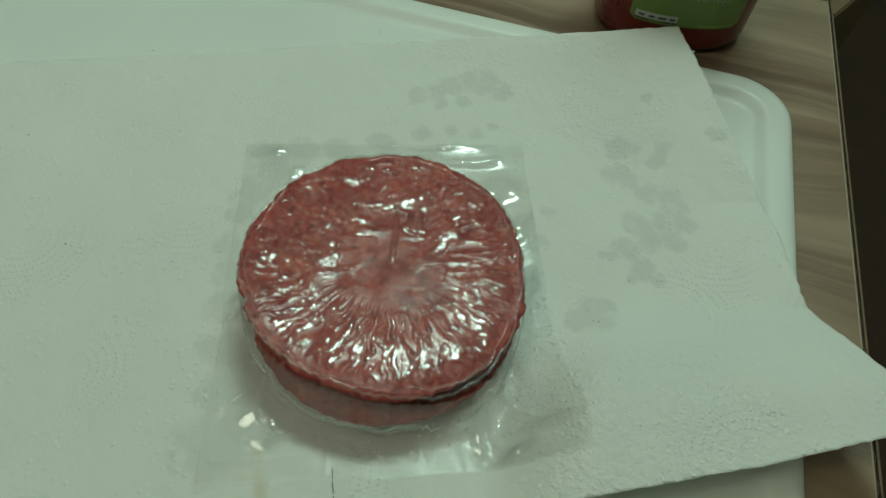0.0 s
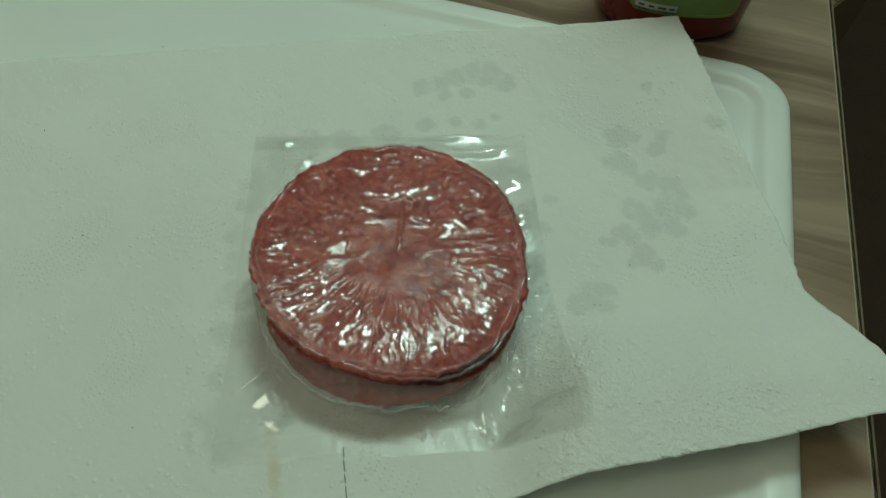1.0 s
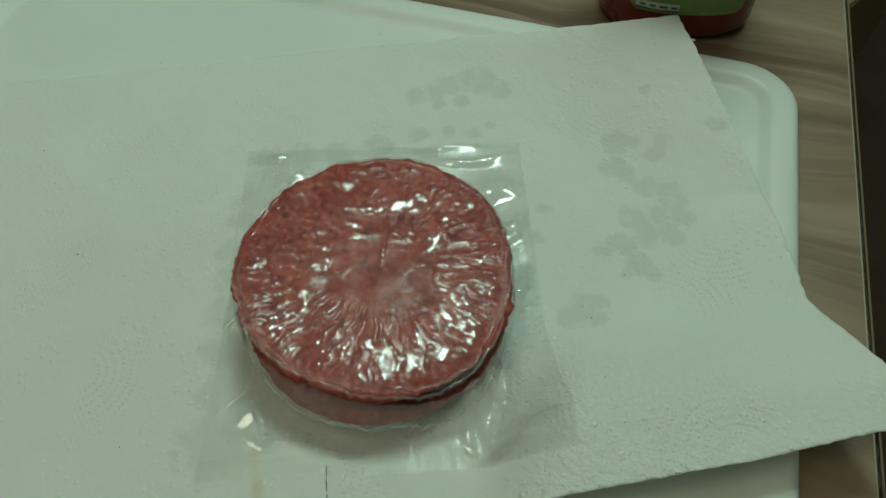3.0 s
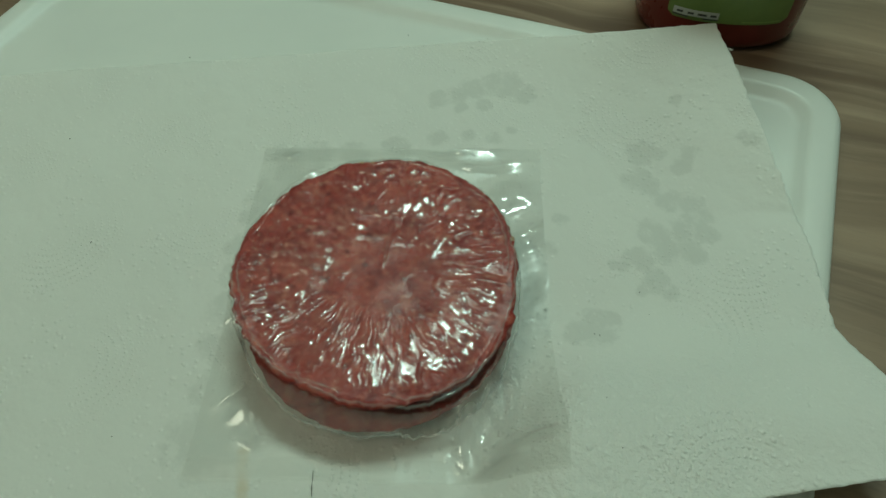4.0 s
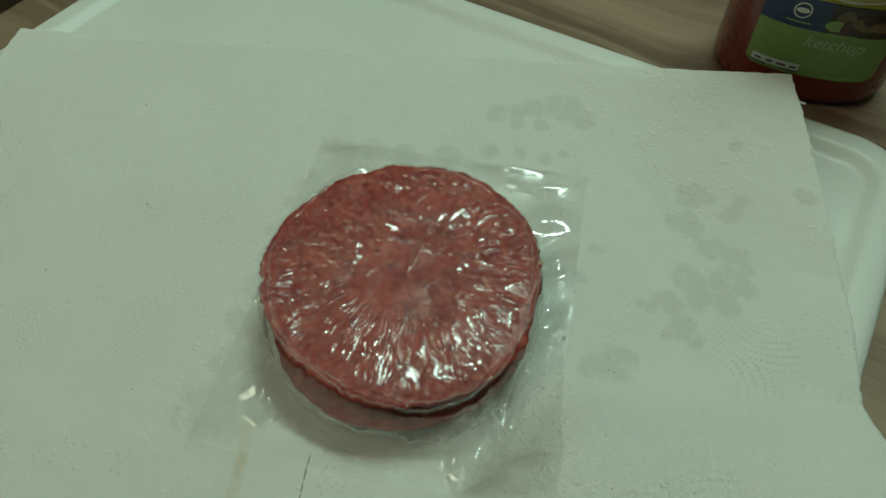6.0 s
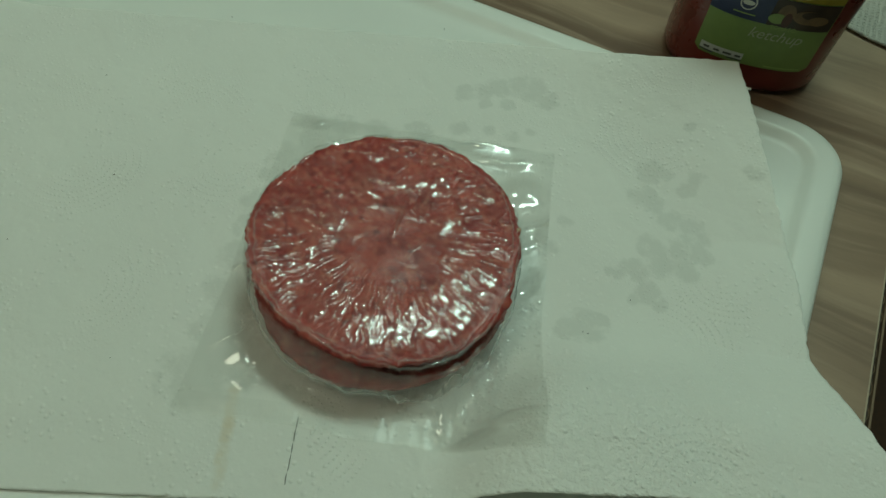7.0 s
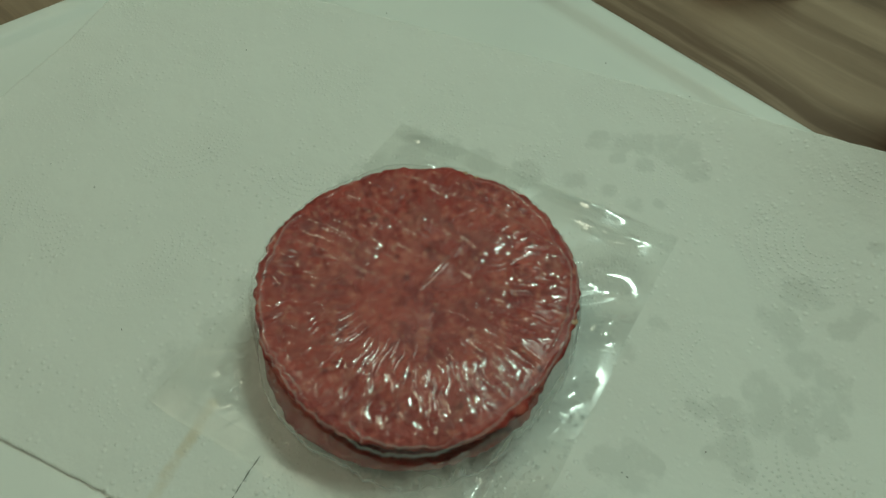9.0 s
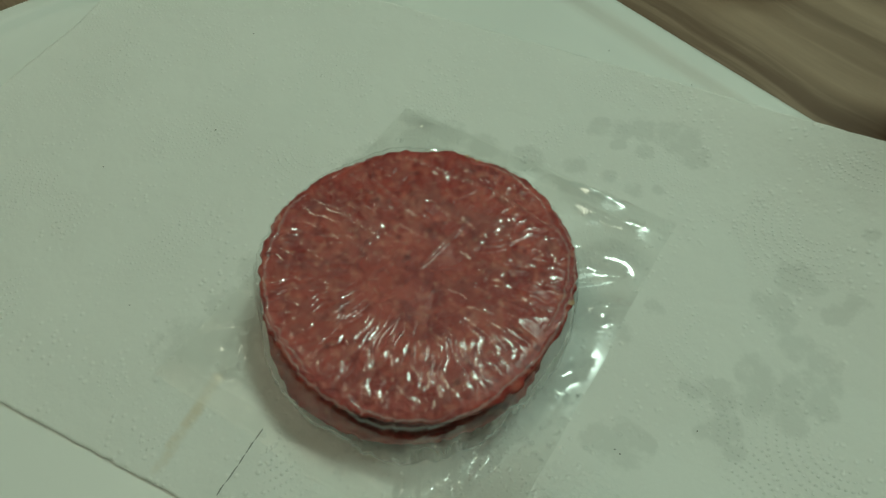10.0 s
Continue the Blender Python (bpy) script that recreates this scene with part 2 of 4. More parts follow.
def part(name, bm, material, parent=None, label="", smooth=True):
    ob = new(name, mesh_of(name, bm, material, smooth))
    ob.parent = parent
    return tagged(ob, label)


def thing(name, label, category, place=(0, 0, 0), turn=0.0, group="", kind=""):
    ob = new(name)
    ob.empty_display_size = 0.02
    ob.matrix_world = pose(*place, 0, 0, turn)
    return tagged(ob, label, category, group, kind)


def block(x0, x1, y0, y1, z0, z1, bevel=0.0, segments=2):
    bm = bmesh.new()
    bmesh.ops.create_cube(bm, size=1)
    bmesh.ops.scale(bm, vec=(x1 - x0, y1 - y0, z1 - z0), verts=bm.verts)
    bmesh.ops.translate(bm, vec=((x0 + x1) / 2, (y0 + y1) / 2, (z0 + z1) / 2), verts=bm.verts)
    if bevel:
        bmesh.ops.bevel(bm, geom=bm.edges[:], offset=bevel, segments=segments, affect="EDGES", profile=0.5)
    return bm


def loft(rings, close_bottom=True, close_top=True):
    """Skin closed rings of the same number of points."""
    bm = bmesh.new()
    rows = [[bm.verts.new(p) for p in r] for r in rings]
    n = len(rows[0])
    for a, b in zip(rows, rows[1:]):
        for i in range(n):
            bm.faces.new((a[i], a[(i + 1) % n], b[(i + 1) % n], b[i]))
    if close_bottom:
        bm.faces.new(rows[0][::-1])
    if close_top:
        bm.faces.new(rows[-1])
    return bm


def sheet(nx, ny, f):
    """A grid of nx by ny cells; f(s, t) gives the place for s, t from 0 to 1."""
    me = bpy.data.meshes.new("sheet")
    w = nx + 1
    me.from_pydata([f(i / nx, j / ny) for j in range(ny + 1) for i in range(w)], [],
                   [(j * w + i, j * w + i + 1, (j + 1) * w + i + 1, (j + 1) * w + i) for j in range(ny) for i in range(nx)])
    bm = bmesh.new()
    bm.from_mesh(me)
    bpy.data.meshes.remove(me)
    return bm


def rounded(hx, hy, r, n=8, z=0.0, cx=0.0, cy=0.0):
    """The outline of a rectangle with rounded corners."""
    pts = []
    for k, (sx, sy) in enumerate(((1, 1), (-1, 1), (-1, -1), (1, -1))):
        for i in range(n + 1):
            a = math.pi / 2 * (k + i / n)
            pts.append((cx + sx * (hx - r) + r * math.cos(a), cy + sy * (hy - r) + r * math.sin(a), z))
    return pts


def ease(v, lo, hi):
    u = min(1.0, max(0.0, (v - lo) / (hi - lo)))
    return u * u * (3 - 2 * u)


def n3(x, y, z=0.0):
    return noise.noise(Vector((x, y, z)))


# ---- the room ----
RX0, RX1, RY0, RY1, RZ0, RZ1 = -1.7, 1.9, -1.7, 2.1, -0.76, 1.66


def setting(name, bm, material, label, category):
    return tagged(part(name, bm, material, None, label, False), category=category, kind="structure")


setting("floor", block(RX0, RX1, RY0, RY1, RZ0 - 0.1, RZ0), FLOOR, "dark brown carpeted floor below the table", "floor")
setting("ceiling", block(RX0, RX1, RY0, RY1, RZ1, RZ1 + 0.1), CEIL, "plain white painted ceiling", "ceiling")
setting("wall_north", block(RX0, RX1, RY1, RY1 + 0.1, RZ0, RZ1), WALL, "plain cream painted wall", "wall")
setting("wall_south", block(RX0, RX1, RY0 - 0.1, RY0, RZ0, RZ1), WALL, "plain cream painted wall", "wall")
setting("wall_west", block(RX0 - 0.1, RX0, RY0, RY1, RZ0, RZ1), WALL, "plain cream painted wall", "wall")
setting("wall_east", block(RX1, RX1 + 0.1, RY0, RY1, RZ0, RZ1), WALL, "plain cream painted wall", "wall")

# unseen fixtures; the first only houses the added fill light
for (lx, ly, lz, power, sx, sy), glow in zip(LAMPS, TUBES):
    fixture = thing("ceiling_light", "assumed white ceiling light with a milky diffuser, out of view", "lamp", (lx, ly, lz), 0, "ceiling lights")
    part("housing", block(-sx / 2 - 0.04, sx / 2 + 0.04, -sy / 2 - 0.04, sy / 2 + 0.04, -0.02, 0.04, 0.008), HOUSING, fixture)
    part("diffuser", block(-sx / 2 - 0.01, sx / 2 + 0.01, -sy / 2 - 0.01, sy / 2 + 0.01, -0.062, -0.02, 0.015), glow, fixture, "glowing milky diffuser")

# ---- the table ----
TX0, TX1, TY0, TY1 = -0.331, 0.1905, -0.42, 0.80
table = thing("table", "narrow table with a greyish brown wood-effect top", "table", (0, 0, TABLE))
part("tabletop", block(TX0, TX1 - 0.0006, TY0, TY1, -0.0016, 0), WOOD, table, "greyish brown wood-grain face", False)
part("edge_lip", block(TX1 - 0.0006, TX1, TY0, TY1, -0.0016, 0.0001), CARD_PALE, table, "pale edge line", False)
# the near-black colour stands for the shade down in the edge gap
part("core", block(TX0 + 0.003, TX1 + 0.0017, TY0, TY1, -0.0050, -0.0022), GAP_SHADE, table, "hollow edge, its shade painted dark", False)


def flutes():
    def f(s, t):
        y = TY0 + 0.002 + (TY1 - TY0 - 0.004) * s
        return (TX1 + 0.00085 + 0.0008 * math.sin(y * 620 + 3.0 * n3(y * 30, 0)) + 0.00035 * (t - 0.5), y, -0.0014 - 0.0005 * n3(y * 90, 4))
    return sheet(2200, 1, f)


part("corrugation", flutes(), CARD_BROWN, table, "corrugated brown filling")
part("outer_strip", block(TX1 + 0.0017, TX1 + 0.0026, TY0, TY1, -0.0064, -0.0004), CARD_BROWN, table, "brown outer edge strip", False)
part("lower_liner", block(TX0, TX1 + 0.0017, TY0, TY1, -0.0064, -0.0050), CARD_BROWN, table, "brown lower liner", False)
part("frame", block(TX0 + 0.05, TX1 - 0.05, TY0 + 0.05, TY1 - 0.05, -0.055, -0.0064, 0.003), LEG, table, "dark frame under the top", False)
for lx in (TX0 + 0.075, TX1 - 0.075):
    for ly in (TY0 + 0.075, TY1 - 0.075):
        part("leg", block(lx - 0.018, lx + 0.018, ly - 0.018, ly + 0.018, RZ0 - TABLE, -0.055, 0.003), LEG, table)

box = thing("cardboard_box", "closed brown cardboard box standing on the floor", "box", (0.245, 0.965, RZ0), -30)
part("body", block(-0.19, 0.19, -0.22, 0.22, 0, 0.41, 0.003), BOX_CARD, box, "", False)
part("flap", block(-0.188, 0.188, -0.218, -0.002, 0.4105, 0.414, 0.001), BOX_CARD, box, "", False)
part("flap", block(-0.188, 0.188, 0.002, 0.218, 0.4105, 0.414, 0.001), BOX_CARD, box, "", False)

# ---- the white tray ----
BX0, BX1, BY0, BY1 = -0.2835, 0.1600, -0.185, 0.1770
BCX, BCY, BHX, BHY = (BX0 + BX1) / 2, (BY0 + BY1) / 2, (BX1 - BX0) / 2, (BY1 - BY0) / 2
RIM = 0.0048


def tray_mesh():
    prof = [  # inset from the outer edge, height
        (0.012, TABLE + 0.0004), (0.006, TABLE + 0.0010), (0.002, TABLE + 0.0030), (0.0003, -0.003), (0.0, -0.0008), (0.0004, 0.0014),
        (0.0018, 0.0034), (0.0042, RIM - 0.0003), (0.0065, RIM), (0.0120, RIM - 0.0001), (0.0136, RIM - 0.0005), (0.0152, RIM - 0.0016), (0.0172, 0.0012), (0.0192, 0.0002), (0.0215, -0.0001), (0.025, 0.0), (0.031, 0.0)]
    rings = []
    for inset, z in prof:
        rings.append(rounded(BHX - inset, BHY - inset, max(0.006, 0.029 - 0.8 * inset), 14, z, BCX, BCY))
    return loft(rings)


tray = tagged(part("cutting_board", tray_mesh(), PLASTIC, None, "white plastic cutting board with a raised rounded rim"), category="cutting board")

# ---- the paper towel ----
PA, PD, PC = Vector((-0.285, 0.024, 0)), Vector((-0.169, -0.199, 0)), Vector((0.1963, -0.0170, 0))
PB = Vector((0.083, 0.203, 0))     # the four corners, laid flat
PE1 = PC - PD                      # along the long side
PE2 = PD - PA                      # from the far side to the near side


def towel_flat(s, t):
    return PA + (PB - PA) * s + (PE2 + (PC - PB - PE2) * s) * t


def towel_grid(x, y):
    """Where on the towel a place lies, as s and t."""
    m = np.array([[PE1.x, PE2.x], [PE1.y, PE2.y]])
    g = np.array([0.5, 0.5])
    for k in range(5):
        p = towel_flat(float(g[0]), float(g[1]))
        g = g + np.linalg.solve(m, np.array([x - p.x, y - p.y]))
    return float(g[0]), float(g[1])


FAR_WET = [(-0.023, 0.103, 0.0054), (-0.017, 0.11, 0.0054), (-0.011, 0.117, 0.0066), (-0.003, 0.122, 0.0066), (0.006, 0.123, 0.0070), (0.014, 0.119, 0.0054),
           (-0.002, 0.107, 0.0036), (-0.012, 0.101, 0.0032), (-0.015, 0.078, 0.0042), (-0.002, 0.085, 0.0030), (0.01, 0.087, 0.0038), (0.016, 0.095, 0.0022),
           (-0.036, 0.066, 0.0024), (-0.062, 0.054, 0.0024)]
RIGHT_WET = [(0.076, 0.099, 0.0055), (0.084, 0.1, 0.003), (0.096, 0.104, 0.0038), (0.095, 0.096, 0.0038), (0.077, 0.084, 0.006), (0.084, 0.081, 0.005),
             (0.093, 0.077, 0.005), (0.102, 0.078, 0.005), (0.107, 0.071, 0.006), (0.11, 0.064, 0.0054), (0.101, 0.063, 0.0051), (0.091, 0.058, 0.006),
             (0.087, 0.061, 0.0032), (0.107, 0.053, 0.0054), (0.097, 0.05, 0.0054), (0.088, 0.042, 0.0054), (0.083, 0.037, 0.0032), (0.078, 0.036, 0.0022),
             (0.096, 0.034, 0.005), (0.092, 0.028, 0.0025), (0.103, 0.031, 0.0035), (0.12, 0.114, 0.0034), (0.116, 0.115, 0.0022), (0.084, 0.128, 0.0022)]
# greyer spots of the towel beside and under the pouch
NEAR_SPOTS = [(0.052, 0.051, 0.0032), (0.052, 0.034, 0.0036), (0.079, 0.004, 0.0076), (0.073, -0.001, 0.0045), (0.083, 0.01, 0.0035), (-0.037, -0.087, 0.0085),
            (-0.036, -0.094, 0.005), (-0.069, 0.035, 0.0095), (-0.073, 0.02, 0.0085), (-0.073, 0.009, 0.006), (-0.078, 0.044, 0.006), (-0.069, -0.009, 0.006), (-0.063, -0.022, 0.007), (-0.057, -0.036, 0.008),
            (-0.050, -0.052, 0.009), (-0.044, -0.066, 0.009), (-0.040, -0.078, 0.009), (-0.062, 0.050, 0.007), (-0.048, 0.056, 0.006), (-0.030, 0.066, 0.006), (-0.039, -0.086, 0.011), (-0.034, -0.090, 0.009)]
STREAK = [(-0.0225 + 0.0042 * k - 0.00003 * k * k, -0.084 - 0.0076 * k, 0.0026) for k in (0, 0.3, 0.6, 0.9, 1.2, 1.5, 1.8, 2.1, 2.4, 2.7, 3.0, 3.3, 3.6, 3.9)]


def board_height(x, y):
    """The height of the tray's face, or of the table beside it."""
    d = min(x - BX0, BX1 - x, y - BY0, BY1 - y)
    if d < 0:
        return TABLE + (RIM - TABLE) * ease(d, -0.03, 0.0)
    return RIM * (1 - ease(d, 0.013, 0.024))


def towel_place(s, t):
    """A place on the towel: s along the far side, t from the far to the near side."""
    p = towel_flat(s, t)
    x, y = p.x, p.y
    d = min(x - BX0, BX1 - x, y - BY0, BY1 - y)
    z = 0.0006 + (board_height(x, y) if d < 0.012 else RIM * (1 - ease(d, 0.010, 0.040)))
    z = max(z, 0.0006 + RIM * ease(x, 0.105, 0.150))
    # the far corner curls up and back
    lift = ease(s + (1 - t) * 0.55, 1.16, 1.55)
    x += 0.009 * lift
    y -= 0.029 * lift
    z = max(z, 0.0009 + 0.0225 * lift)
    # the near corner stands off the tray beyond a soft fold
    d = (p.x - 0.066) * 0.36 - (p.y + 0.008) * 0.93
    e = ease(p.x, 0.050, 0.085)
    flap = ease(d, -0.018, 0.046) * e
    z = max(z, 0.0009 + 0.024 * flap)
    z += 0.0016 * e * ease(d, 0.0, 0.02) * n3(p.x * 45, p.y * 45, 3)
    x -= 0.0108 * math.exp(-((t - 0.84) / 0.19) ** 2) * ease(s, 0.80, 1.0)
    # small waves of the sheet
    loose = min(1.0, 0.25 + 1.2 * ease(abs(s - 0.62), 0.22, 0.42))
    z += loose * (1 - 0.75 * ease(t, 0.86, 1.0) * (1 - ease(s, 0.55, 0.7))) * 0.0009 * (n3(p.x * 22, p.y * 22, 7) + 0.6) + 0.00040 * n3(p.x * 95, p.y * 95, 2)
    edge = min(s * 0.41, (1 - s) * 0.41, t * 0.25, (1 - t) * 0.25)
    if edge < 0.002:
        x += (0.0004 if s < 0.99 else 0.0008) * n3(p.x * 240, p.y * 240, 5)
        y += 0.0005 * n3(p.x * 240, p.y * 240, 9)
    return x, y, z


def blobs(x, y, spots):
    v = 0.0
    for bx, by, r in spots:
        q = ((x - bx) ** 2 + (y - by) ** 2) / (r * r)
        if q < 4:
            v = max(v, 1 - 0.5 * q)
    return max(0.0, v)


def towel():
    nx, ny = 400, 246
    bm = sheet(nx, ny, towel_place)
    me = mesh_of("paper_towel", bm, PAPER)
    wet = me.attributes.new("wet", "FLOAT", "POINT")
    stain = me.attributes.new("stain", "FLOAT", "POINT")
    crumple = me.attributes.new("crumple", "FLOAT", "POINT")
    co = np.empty(len(me.vertices) * 3)
    me.vertices.foreach_get("co", co)
    co = co.reshape(-1, 3)
    near = [0.0] * len(co)
    yellow = [0.0] * len(co)
    loose = [0.0] * len(co)
    for i, (x, y, z) in enumerate(co):
        near[i] = max(blobs(x, y, FAR_WET), blobs(x, y, RIGHT_WET), blobs(x, y, NEAR_SPOTS))
        yellow[i] = blobs(x, y, STREAK)
        loose[i] = ease(x, 0.062, 0.082) * ease((x - 0.066) * 0.36 - (y + 0.008) * 0.93, -0.002, 0.02) * (1 - 0.6 * ease(x, 0.11, 0.15))
    wet.data.foreach_set("value", near)
    stain.data.foreach_set("value", yellow)
    crumple.data.foreach_set("value", loose)
    ob = new("paper_towel", me)
    solid = ob.modifiers.new("thickness", "SOLIDIFY")
    solid.thickness, solid.offset = 0.0004, -1
    return tagged(ob, "white embossed paper towel with damp spots, one corner lifted", "paper towel")


paper = towel()


def towel_under(x, y):
    """The towel's height over a place of its flat middle."""
    return towel_place(*towel_grid(x, y))[2]


QUICK = 0.0025
TOWEL_Z = np.array([[towel_under(-0.105 + QUICK * i, -0.115 + QUICK * j) for i in range(88)] for j in range(88)])


def towel_quick(x, y):
    """The towel's height beneath the pouch, from a table made once."""
    u, v = (np.asarray(x) + 0.105) / QUICK, (np.asarray(y) + 0.115) / QUICK
    i, j = u.astype(int), v.astype(int)
    u, v = u - i, v - j
    return (TOWEL_Z[j, i] * (1 - u) + TOWEL_Z[j, i + 1] * u) * (1 - v) + (TOWEL_Z[j + 1, i] * (1 - u) + TOWEL_Z[j + 1, i + 1] * u) * v


def strip(points, width, lift):
    bm = bmesh.new()
    last = None
    for i, (x, y) in enumerate(points):
        a = points[max(0, i - 1)]
        b = points[min(len(points) - 1, i + 1)]
        d = Vector((b[0] - a[0], b[1] - a[1], 0)).normalized()
        w = width * (0.4 + 0.6 * math.sin(math.pi * (i + 0.5) / len(points)))
        side = Vector((-d.y, d.x, 0)) * w
        z = towel_under(x, y) + lift
        pair = [bm.verts.new(Vector((x, y, z)) + side), bm.verts.new(Vector((x, y, z)) - side)]
        if last:
            bm.faces.new((last[0], last[1], pair[1], pair[0]))
        last = pair
    return bm


# the sheet is not cut: dark strips on it paint the slit's shade
for k, (u0, u1) in enumerate(((0.0, 0.0042), (0.0046, 0.0088), (0.0096, 0.0128), (0.0134, 0.0190), (0.0200, 0.0236))):
    line = [u0 + (u1 - u0) * j / 8 for j in range(9)]
    part("slit", strip([(0.0030 + 0.41 * u + 0.0003 * n3(u * 260, 3), -0.0810 - 0.91 * u) for u in line], 0.00020, 0.0006), SLIT_SHADE, paper, "thin torn slit, its shade painted as a dark strip")

tuft = bmesh.new()
for k in range(9):
    q = 0.0012 * k / 8
    bmesh.ops.create_icosphere(tuft, subdivisions=2, radius=0.00055 + 0.0003 * n3(k * 1.7, 2), matrix=Matrix.Translation((0.1000 + 2.6 * q, 0.1655 + 0.0005 * n3(k, 4), 0.0180 + 0.0004 * n3(k, 9))))
part("torn_tuft", tuft, PAPER, paper, "torn white fibre tuft")

# ---- the meat ----
PX, PY, PR = -0.0002, -0.0130, 0.0522       # the upper patty
QX, QY, QR = 0.0012, -0.0192, 0.0490       # the lower patty, a little nearer and smaller
ANGLE = radians(19.5)                      # the pouch's turn
LOW_TOP = 0.0128


def rim_radius(a, seed):
    c, q = math.cos(a), math.sin(a)
    teeth = abs(n3(11 * c, 11 * q, seed + 9))
    return (1 + 0.020 * n3(1.3 * c, 1.3 * q, seed) + 0.018 * n3(3.4 * c, 3.4 * q, seed + 4) + 0.024 * (0.22 - teeth) + 0.006 * n3(26 * c, 26 * q, seed + 13)
            + (0.085 * math.exp(-((a + 0.72) / 0.36) ** 2) + 0.025 * math.exp(-((a + 2.15) / 0.35) ** 2) - 0.045 * math.exp(-((a - 0.35) / 0.55) ** 2)) * (seed == 3)
            - 0.026 * math.exp(-((a - 2.42) / 0.10) ** 2) - 0.020 * math.exp(-((a - 2.05) / 0.07) ** 2))


def droop(a, f):
    """How far the upper patty leans to one side, sags at one place of its rim and turns up at another."""
    edge = np.clip((f - 0.62) / 0.38, 0, 1) ** 1.5
    return 0.03 * PR * f * np.cos(a) + edge * (0.0032 * np.exp(-((a + 0.62) / 0.50) ** 2) - 0.0028 * np.exp(-((a + 2.45) / 0.45) ** 2))


def patty_mesh(cx, cy, r, z0, z1, seed):
    n = 320
    prof = [(0.5, 0.0), (0.80, 0.03), (0.895, 0.16), (0.935, 0.34), (0.965, 0.55), (0.988, 0.74), (1.0, 0.90), (0.990, 0.965), (0.965, 0.995), (0.93, 1.0),
            (0.86, 1.0), (0.78, 1.0), (0.7, 1.0), (0.6, 1.0), (0.5, 0.995), (0.4, 0.995), (0.3, 0.99), (0.2, 0.99), (0.1, 0.99), (0.03, 0.99)]
    rings = []
    for f, h in prof:
        ring = []
        for i in range(n):
            a = 2 * math.pi * i / n
            rr = r * f * (1 + (rim_radius(a, seed) - 1) * ease(f, 0.5, 1.0))
            x, y = cx + rr * math.cos(a), cy + rr * math.sin(a)
            z = z0 + (z1 - z0) * h + 0.0004 * n3(x * 130, y * 130, seed) * ease(f, 0.05, 0.4) + 0.0008 * n3(x * 35, y * 35, seed + 2)
            if seed == 3:
                z -= float(droop(a if a < math.pi else a - 2 * math.pi, f))
            if 0.1 < h < 0.98:
                k = 1 + 0.014 * n3(x * 260, y * 260, h * 7 + seed) + 0.008 * n3(x * 600, y * 600, h * 15 + seed)
                x, y = cx + (x - cx) * k, cy + (y - cy) * k
            ring.append((x, y, max(z, z0 - 0.002)))
        rings.append(ring)
    return loft(rings)


tagged(part("burger_patty", patty_mesh(QX, QY, QR, 0.0018, LOW_TOP, 21), MEAT, None,
            "raw red ground-beef patty beneath another in clear film"), category="burger patty", group="stacked patties")
upper = tagged(part("burger_patty", patty_mesh(PX, PY, PR, 0.0165, 0.0288, 3), MEAT, None,
            "raw red ground-beef patty on top of another in clear film"), category="burger patty", group="stacked patties")

# ---- the vacuum pouch ----
POUCH = (-0.0025, -0.0065)
PHX, PHY = 0.0635, 0.0765          # half sizes across and along
CA, SA = math.cos(ANGLE), math.sin(ANGLE)
HASH = np.random.RandomState(4).permutation(512)
HASH = np.concatenate([HASH, HASH, HASH])
SLOPE = np.random.RandomState(9).normal(size=(512, 3))
SLOPE /= np.linalg.norm(SLOPE, axis=1)[:, None]


def gn(x, y, z=0.0):
    """Gradient noise of whole arrays, about -1 to 1."""
    x, y, z = np.broadcast_arrays(x, y, z)
    xi, yi, zi = np.floor(x).astype(int), np.floor(y).astype(int), np.floor(z).astype(int)
    u, v, w = x - xi, y - yi, z - zi
    fu, fv, fw = (k * k * k * (k * (k * 6 - 15) + 10) for k in (u, v, w))
    total = 0.0
    for i in (0, 1):
        for j in (0, 1):
            for k in (0, 1):
                g = SLOPE[HASH[HASH[HASH[(xi + i) % 512] + (yi + j) % 512] + (zi + k) % 512]]
                dot = g[..., 0] * (u - i) + g[..., 1] * (v - j) + g[..., 2] * (w - k)
                total = total + dot * (fu if i else 1 - fu) * (fv if j else 1 - fv) * (fw if k else 1 - fw)
    return 1.5 * total


def step(v, lo, hi):
    u = np.clip((v - lo) / (hi - lo), 0, 1)
    return u * u * (3 - 2 * u)


def bell(v, w):
    return np.exp(-(v / w) ** 2)


def around(table, a):
    """A value round the rim, from a table of 720 angles."""
    return np.interp(a, np.linspace(-math.pi, math.pi, 721), table)


RIM_UP = np.array([PR * rim_radius(-math.pi + i * math.pi / 360, 3) for i in range(721)])
RIM_LOW = np.array([QR * rim_radius(-math.pi + i * math.pi / 360, 21) for i in range(721)])

